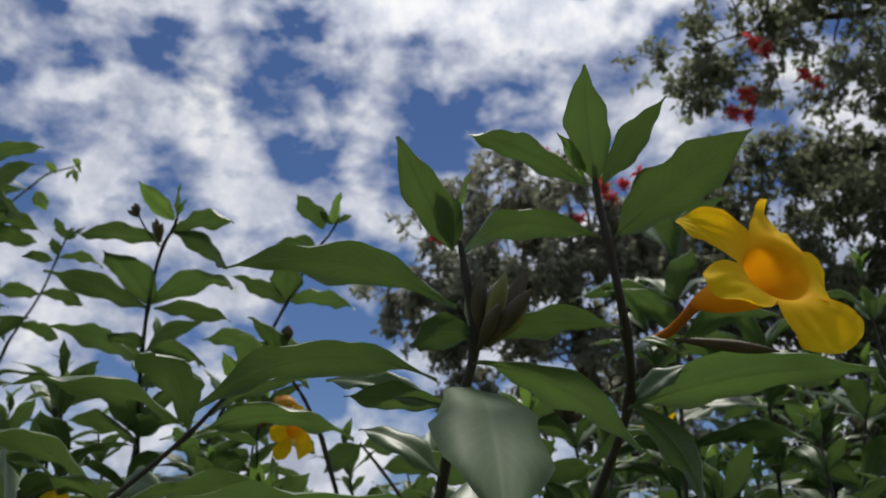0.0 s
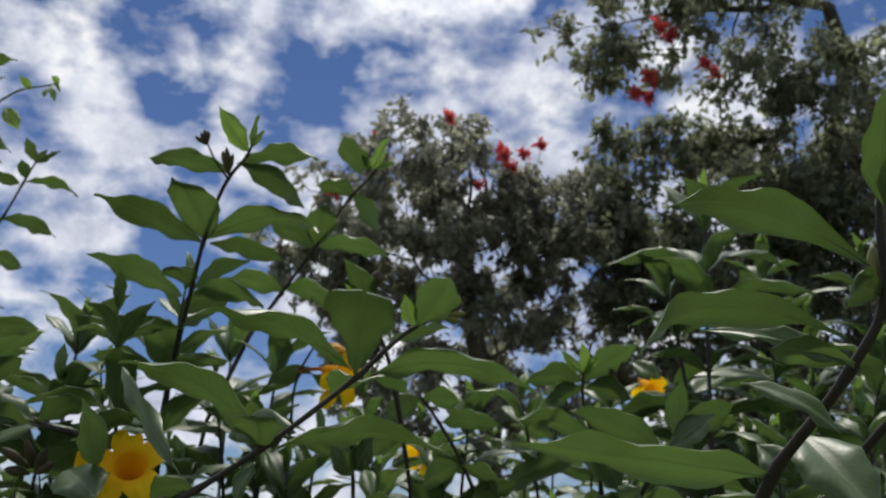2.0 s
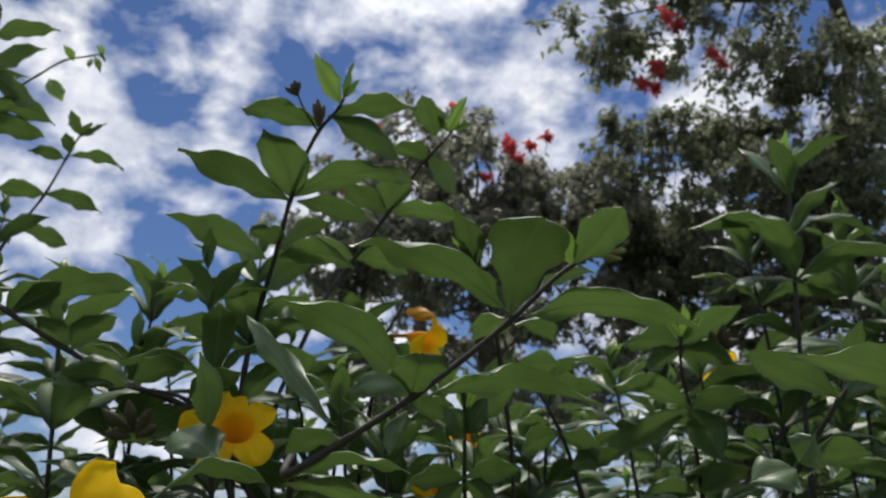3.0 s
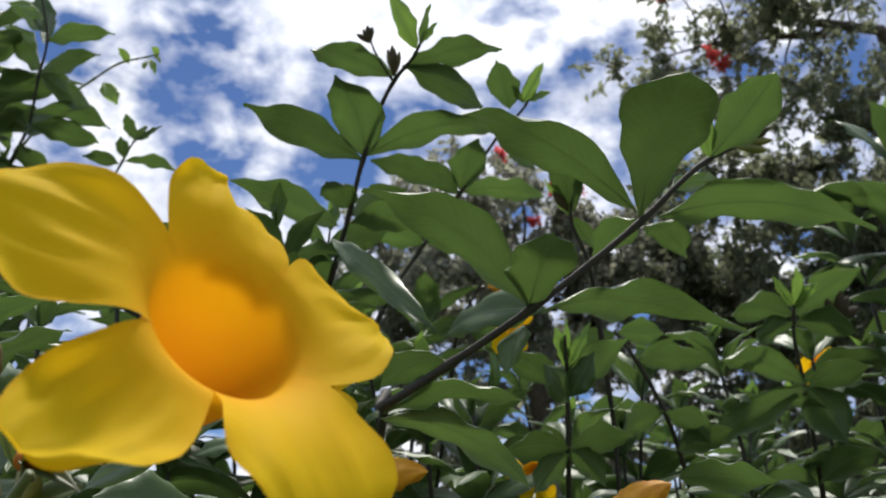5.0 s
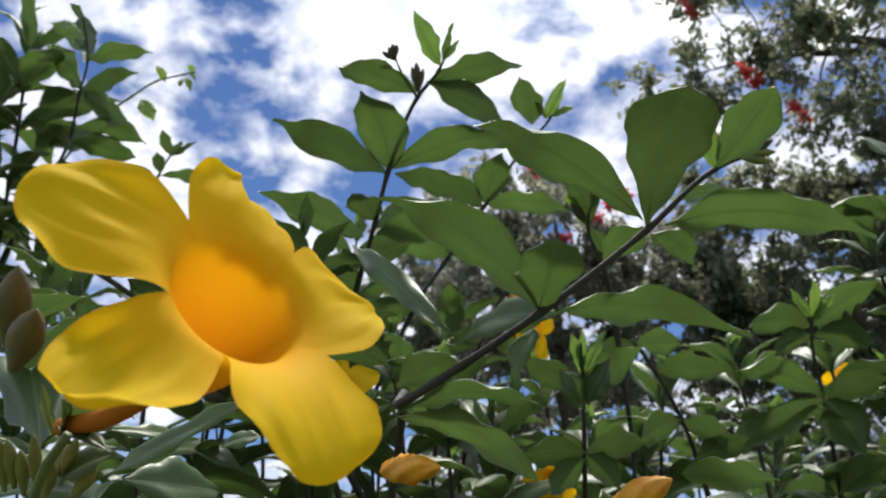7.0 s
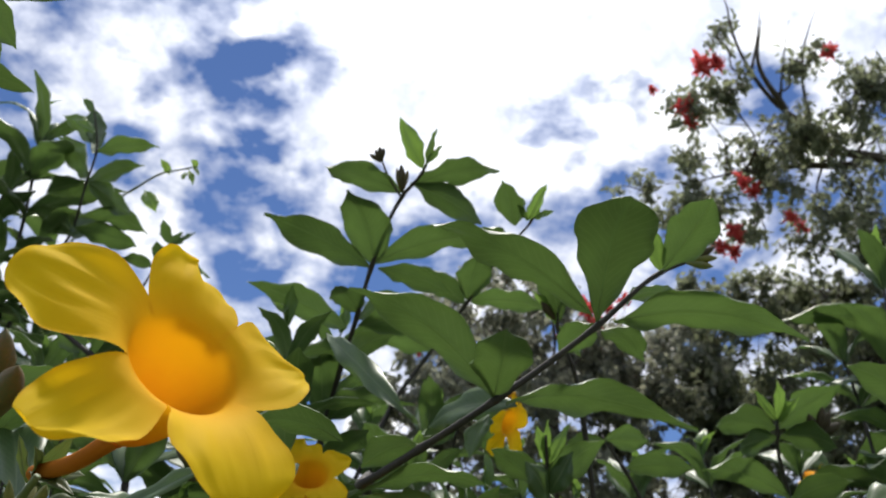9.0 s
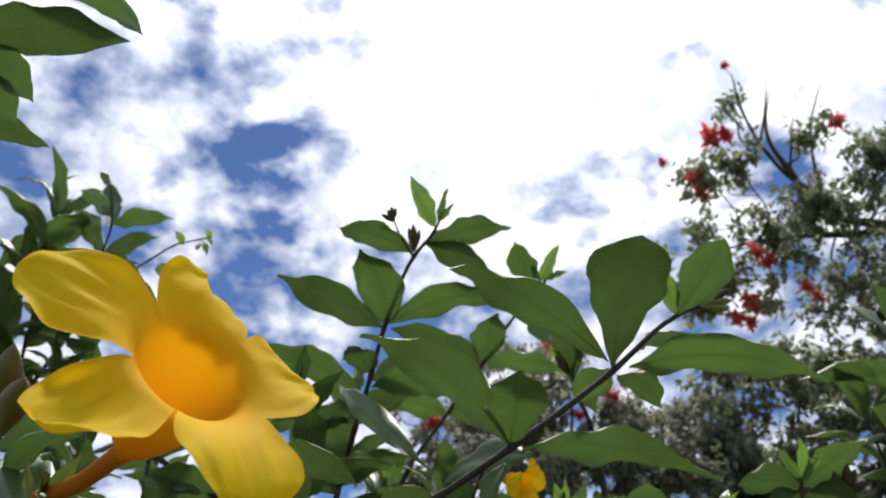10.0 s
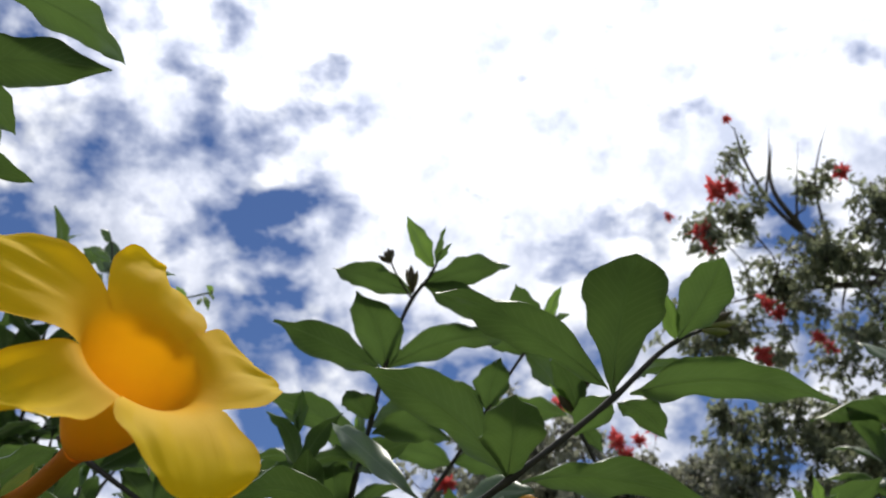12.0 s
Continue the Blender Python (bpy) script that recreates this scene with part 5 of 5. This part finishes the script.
leaf(upright, (-0.175, 0.988, 1.384), (-0.178, 0.965, 1.416), (0.33, -0.78, -0.53), 0.010, 0.05, YOUNG)
leaf(upright, (-0.174, 0.996, 1.362), (-0.226, 0.978, 1.389), (0.20, 0.57, 0.79), 0.032, 0.1)
leaf(upright, (-0.172, 0.996, 1.362), (-0.126, 0.968, 1.402), (-0.20, 0.68, 0.71), 0.036, 0.08)
leaf(upright, (-0.172, 1.000, 1.353), (-0.196, 0.979, 1.381), (0.45, -0.86, -0.24), 0.027, 0.06)
leaf(upright, (-0.171, 0.998, 1.358), (-0.154, 0.973, 1.391), (-0.72, -0.68, -0.14), 0.027, 0.06)
leaf(upright, (-0.169, 1.013, 1.318), (-0.226, 1.008, 1.311), (-0.15, 0.60, 0.79), 0.037, 0.14)
leaf(upright, (-0.169, 1.013, 1.318), (-0.119, 0.997, 1.326), (0.06, 0.58, 0.81), 0.037, 0.14)
leaf(upright, (-0.169, 1.015, 1.313), (-0.199, 1.019, 1.281), (-0.35, 0.84, 0.41), 0.029, 0.1)
leaf(upright, (-0.169, 1.014, 1.316), (-0.140, 1.013, 1.286), (0.56, 0.64, 0.53), 0.029, 0.1)
slanting = thing("allamanda_shoot", (0.049, 1.310, 0.0), "thin dark allamanda stem slanting through the shrub", "shrub", "shoots of the shrub")
stem(slanting, [(-0.094, 1.128, 1.455), (-0.070, 1.138, 1.426), (-0.037, 1.164, 1.381), (-0.001, 1.210, 1.314), (0.026, 1.265, 0.657), (0.049, 1.310, -0.020)], 0.0014, 0.0034)
leaf(slanting, (-0.091, 1.129, 1.452), (-0.049, 1.107, 1.447), (0.39, 0.59, 0.71), 0.033, 0.1)
leaf(slanting, (-0.091, 1.129, 1.452), (-0.135, 1.122, 1.420), (-0.49, 0.71, 0.51), 0.037, 0.1)
leaf(slanting, (-0.040, 1.155, 1.379), (-0.087, 1.146, 1.353), (-0.45, 0.67, 0.59), 0.043, 0.1)
leaf(slanting, (-0.038, 1.155, 1.379), (0.002, 1.144, 1.344), (0.65, 0.41, 0.64), 0.043, 0.12)
leaf(slanting, (-0.067, 1.138, 1.426), (-0.001, 1.114, 1.422), (0.24, 0.54, 0.81), 0.037, 0.12)
leaf(slanting, (-0.024, 1.168, 1.342), (0.024, 1.137, 1.360), (0.12, 0.64, 0.76), 0.037, 0.1)
broad = thing("allamanda_shoot", (0.270, 1.366, 0.0), "allamanda shoot with broad drooping leaves and brown buds", "shrub", "shoots of the shrub")
stem(broad, [(0.117, 1.140, 1.531), (0.110, 1.158, 1.486), (0.137, 1.207, 1.413), (0.170, 1.266, 1.313), (0.225, 1.321, 0.656), (0.270, 1.366, -0.020)], 0.0013, 0.0036)
leaf(broad, (0.111, 1.155, 1.495), (0.096, 1.111, 1.526), (0.18, -0.61, -0.77), 0.015, 0.05, YOUNG)
leaf(broad, (0.110, 1.155, 1.495), (0.073, 1.117, 1.515), (0.47, -0.72, -0.51), 0.012, 0.05, YOUNG)
leaf(broad, (0.111, 1.156, 1.492), (0.121, 1.116, 1.510), (-0.93, -0.32, -0.20), 0.014, 0.05, YOUNG)
leaf(broad, (0.110, 1.158, 1.486), (0.032, 1.134, 1.476), (-0.27, 0.51, 0.82), 0.043, 0.12)
leaf(broad, (0.111, 1.158, 1.486), (0.166, 1.108, 1.525), (0.02, 0.62, 0.79), 0.043, 0.12)
leaf(broad, (0.112, 1.161, 1.478), (0.059, 1.141, 1.455), (-0.50, 0.70, 0.51), 0.033, 0.1)
leaf(broad, (0.113, 1.161, 1.478), (0.164, 1.132, 1.462), (0.47, 0.40, 0.78), 0.043, 0.12)
leaf(broad, (0.128, 1.185, 1.414), (0.011, 1.184, 1.351), (-0.31, 0.78, 0.55), 0.045, 0.1)
leaf(broad, (0.129, 1.185, 1.414), (0.160, 1.175, 1.353), (0.76, 0.58, 0.29), 0.055, 0.08)
leaf(broad, (0.128, 1.184, 1.417), (0.020, 1.152, 1.432), (-0.01, 0.47, 0.88), 0.042, 0.14)
leaf(broad, (0.130, 1.185, 1.414), (0.183, 1.144, 1.430), (0.21, 0.57, 0.79), 0.042, 0.14)
leaf(broad, (0.147, 1.221, 1.319), (0.192, 1.175, 1.348), (0.17, 0.65, 0.74), 0.046, 0.14)
leaf(broad, (0.144, 1.222, 1.319), (0.065, 1.198, 1.308), (-0.30, 0.68, 0.67), 0.046, 0.14)
bud(broad, (0.155, 1.158, 1.481), (0.164, 1.138, 1.504), 0.0054, BUD, "closed brown flower bud")
bud(broad, (0.156, 1.158, 1.482), (0.176, 1.141, 1.493), 0.0054, BUD, "closed brown flower bud")
bud(broad, (0.158, 1.158, 1.480), (0.155, 1.136, 1.509), 0.0054, BUD, "closed brown flower bud")
bud(broad, (0.156, 1.159, 1.479), (0.140, 1.140, 1.501), 0.0054, BUD, "closed brown flower bud")
fork = thing("allamanda_shoot", (-0.115, 1.000, 0.0), "allamanda shoot with two leaves spread in a fork", "shrub", "shoots of the shrub")
stem(fork, [(0.065, 0.726, 1.376), (0.054, 0.733, 1.359), (0.039, 0.769, 1.317), (0.035, 0.800, 1.286), (-0.048, 0.910, 0.643), (-0.115, 1.000, -0.020)], 0.0013, 0.0034)
leaf(fork, (0.054, 0.732, 1.361), (-0.021, 0.722, 1.388), (0.22, 0.55, 0.80), 0.032, 0.16)
leaf(fork, (0.057, 0.732, 1.360), (0.086, 0.709, 1.388), (-0.78, -0.50, 0.38), 0.029, 0.1)
leaf(fork, (0.061, 0.728, 1.372), (0.061, 0.705, 1.412), (0.21, 0.84, 0.49), 0.018, 0.05)
leaf(fork, (0.063, 0.727, 1.374), (0.101, 0.704, 1.397), (0.05, 0.75, 0.66), 0.029, 0.1)
leaf(fork, (0.029, 0.749, 1.317), (0.034, 0.732, 1.335), (-0.92, -0.39, -0.09), 0.032, 0.05)
leaf(fork, (0.027, 0.751, 1.313), (-0.009, 0.748, 1.303), (-0.15, -0.72, 0.68), 0.036, 0.1)
leaf(fork, (0.031, 0.749, 1.317), (0.074, 0.731, 1.323), (0.14, 0.58, 0.80), 0.031, 0.12)

# ---- the shrub behind: leafy shoots of a few forms ----
forms_bend = {}


def leafy_shoot(seed, height=1.5, nodes=7, spread=1.0):
    """A plain leafy shoot: a foot on the ground, whorls of three or four leaves over its upper part, a young tip."""
    rng = random.Random(seed)
    root = thing("allamanda_shoot", (0, 0, 0), "leafy green allamanda shoot in the shrub", "shrub", "shoots of the shrub")
    bend = forms_bend[seed] = Vector((rng.uniform(-.12, .12), rng.uniform(-.12, .12), 0))
    top = Vector((bend.x, bend.y, height))
    path = [top, top - Vector((bend.x * 0.15, bend.y * 0.15, 0.09)), Vector((bend.x * 0.6, bend.y * 0.6, height * 0.72)), Vector((bend.x * 0.2, bend.y * 0.2, height * 0.35)), Vector((0, 0, -0.03))]
    stem(root, path, 0.0012, 0.0044, knots=False, sides=6)
    line = spline(path, 24)
    turn = rng.uniform(0, 6.28)
    down = 0.0
    for k in range(nodes):
        p = min(line, key=lambda q: abs(q.z - (height - down)))
        many = 4 if k else 3
        size = (0.045, 0.085, 0.105, 0.12)[min(k, 3)] * rng.uniform(0.9, 1.1) * spread
        for j in range(many):
            a = turn + 2 * math.pi * j / many + rng.uniform(-.25, .25)
            lift = (1.3, 0.75, 0.45, 0.2)[min(k, 3)] + rng.uniform(-.25, .25)
            way = Vector((math.cos(a) * math.cos(lift), math.sin(a) * math.cos(lift), math.sin(lift)))
            s = size * rng.uniform(0.8, 1.15)
            v, f, u = leaf_data(s, s * rng.uniform(0.27, 0.36), rng.uniform(0.04, 0.2), rows=10, seed=seed * 100 + k * 10 + j, recurve=rng.uniform(0, .28))
            ob = mesh_object("leaf", v, f, YOUNG if k == 0 else LEAF, root, uvs=u)
            lean = rng.uniform(-0.6, 0.6)
            ob.matrix_basis = blade_matrix(p, p + way * s, (-way.x * math.sin(lift) - way.y * lean, -way.y * math.sin(lift) + way.x * lean, math.cos(lift) + 0.02))
        turn += 0.8
        down += rng.uniform(0.05, 0.085) * (0.7 if k == 0 else 1)
    # sparser, larger leaves further down the stem
    while down < height - 0.25:
        down = max(down, height * 0.36) + rng.uniform(0.09, 0.15)
        p = min(line, key=lambda q: abs(q.z - (height - down)))
        for j in range(3):
            a = turn + 2 * math.pi * j / 3 + rng.uniform(-.3, .3)
            s = rng.uniform(0.11, 0.14) * spread
            way = Vector((math.cos(a), math.sin(a), rng.uniform(-0.2, 0.35))).normalized()
            v, f, u = leaf_data(s, s * 0.32, 0.12, rows=8, seed=seed * 100 + j, recurve=0.1)
            ob = mesh_object("leaf", v, f, LEAF, root, uvs=u)
            ob.matrix_basis = blade_matrix(p, p + way * s, (0, 0, 1))
        turn += 0.8
    return root


forms = [leafy_shoot(s, nodes=n) for s, n in ((1, 7), (2, 8), (3, 6), (4, 8), (5, 7))]


def place_shoot(form, x, y, z_top, turn):
    k = z_top / 1.5
    off = Matrix.Rotation(radians(turn), 3, "Z") @ forms_bend[form + 1] * k
    m = pose(x - off.x, y - off.y, 0, 0, 0, turn) @ Matrix.Diagonal((k, k, k, 1))
    return copy_thing(forms[form], m)


place_shoot(0, -0.43, 1.05, 1.52, 0)
place_shoot(1, -0.58, 1.09, 1.50, 77)
place_shoot(2, -0.51, 1.23, 1.54, 154)
place_shoot(4, -0.52, 1.20, 1.46, 308)
place_shoot(1, -0.35, 1.28, 1.49, 102)
place_shoot(2, -0.27, 1.36, 1.54, 179)
place_shoot(3, -0.29, 1.19, 1.43, 256)
place_shoot(0, -0.15, 1.41, 1.49, 50)
place_shoot(1, -0.06, 1.46, 1.46, 127)
place_shoot(2, -0.00, 1.35, 1.47, 204)
place_shoot(3, 0.05, 1.24, 1.47, 281)
place_shoot(0, 0.17, 1.26, 1.51, 75)
place_shoot(1, 0.32, 1.41, 1.50, 152)
place_shoot(2, 0.34, 1.29, 1.78, 229)
place_shoot(3, 0.29, 1.35, 1.69, 306)
place_shoot(4, 0.48, 1.41, 1.74, 23)
place_shoot(0, 0.56, 1.43, 1.65, 100)
place_shoot(1, 0.64, 1.39, 1.74, 177)
place_shoot(2, -0.04, 1.32, 1.39, 279)
place_shoot(4, -0.41, 1.07, 1.33, 73)
place_shoot(0, -0.50, 1.03, 1.33, 150)
place_shoot(1, -0.69, 1.21, 1.52, 227)
place_shoot(3, 0.39, 1.31, 1.44, 331)
place_shoot(4, 0.58, 1.47, 1.53, 48)
place_shoot(0, 0.36, 1.12, 1.37, 175)
place_shoot(1, 0.57, 1.25, 1.56, 252)
place_shoot(2, 0.30, 1.05, 1.40, 40)
place_shoot(4, -0.21, 1.19, 1.40, 333)
place_shoot(3, -0.36, 1.11, 1.36, 356)
place_shoot(4, 0.44, 1.10, 1.45, 130)
place_shoot(0, 0.55, 1.12, 1.42, 215)
place_shoot(3, 0.66, 1.22, 1.50, 300)
place_shoot(1, 0.40, 1.22, 1.41, 15)
place_shoot(2, -0.24, 1.10, 1.36, 304)
place_shoot(3, -0.14, 1.14, 1.36, 21)
place_shoot(2, -1.07, 1.76, 2.21, 0)
place_shoot(3, -1.09, 1.75, 2.09, 101)
place_shoot(4, -0.97, 1.73, 1.86, 202)
place_shoot(0, -0.84, 1.65, 1.76, 303)
place_shoot(1, -1.06, 1.71, 1.92, 44)
place_shoot(2, -0.84, 1.49, 1.62, 145)
place_shoot(3, -0.66, 1.40, 1.54, 246)
place_shoot(4, -0.39, 1.23, 1.59, 347)
place_shoot(0, -0.52, 1.40, 1.51, 88)
place_shoot(1, -0.51, 1.14, 1.35, 189)
place_shoot(2, -0.36, 1.57, 1.60, 290)


def fill_shrub():
    rng = random.Random(7)
    made = 0
    for i in range(400):
        if made >= 34:
            break
        az, far = (rng.uniform(-34, 36) if made < 16 else rng.uniform(10, 33)), rng.uniform(1.5, 3.4)
        most = 8.3 + (4 * min(1, max(0, (az - 9) / 12))) + (8 * min(1, max(0, (-27 - az) / 6)))
        el = rng.uniform(1.0, most) if rng.random() < 0.75 else most - rng.uniform(0, 2)
        x, y = -0.25 + far * math.sin(radians(az)), 0.1 + far * math.cos(radians(az))
        place_shoot(made % 5, x, y, 1.22 + far * math.tan(radians(el)), rng.uniform(0, 360))
        made += 1


fill_shrub()
# the first five forms stand in the shrub too
for form, (x, y, turn) in zip(forms, ((-0.9, 1.9, 0), (-0.5, 2.2, 70), (0.3, 1.9, 140), (0.8, 1.8, 210), (0.55, 2.4, 290))):
    form.matrix_basis = pose(x, y, 0, 0, 0, turn)
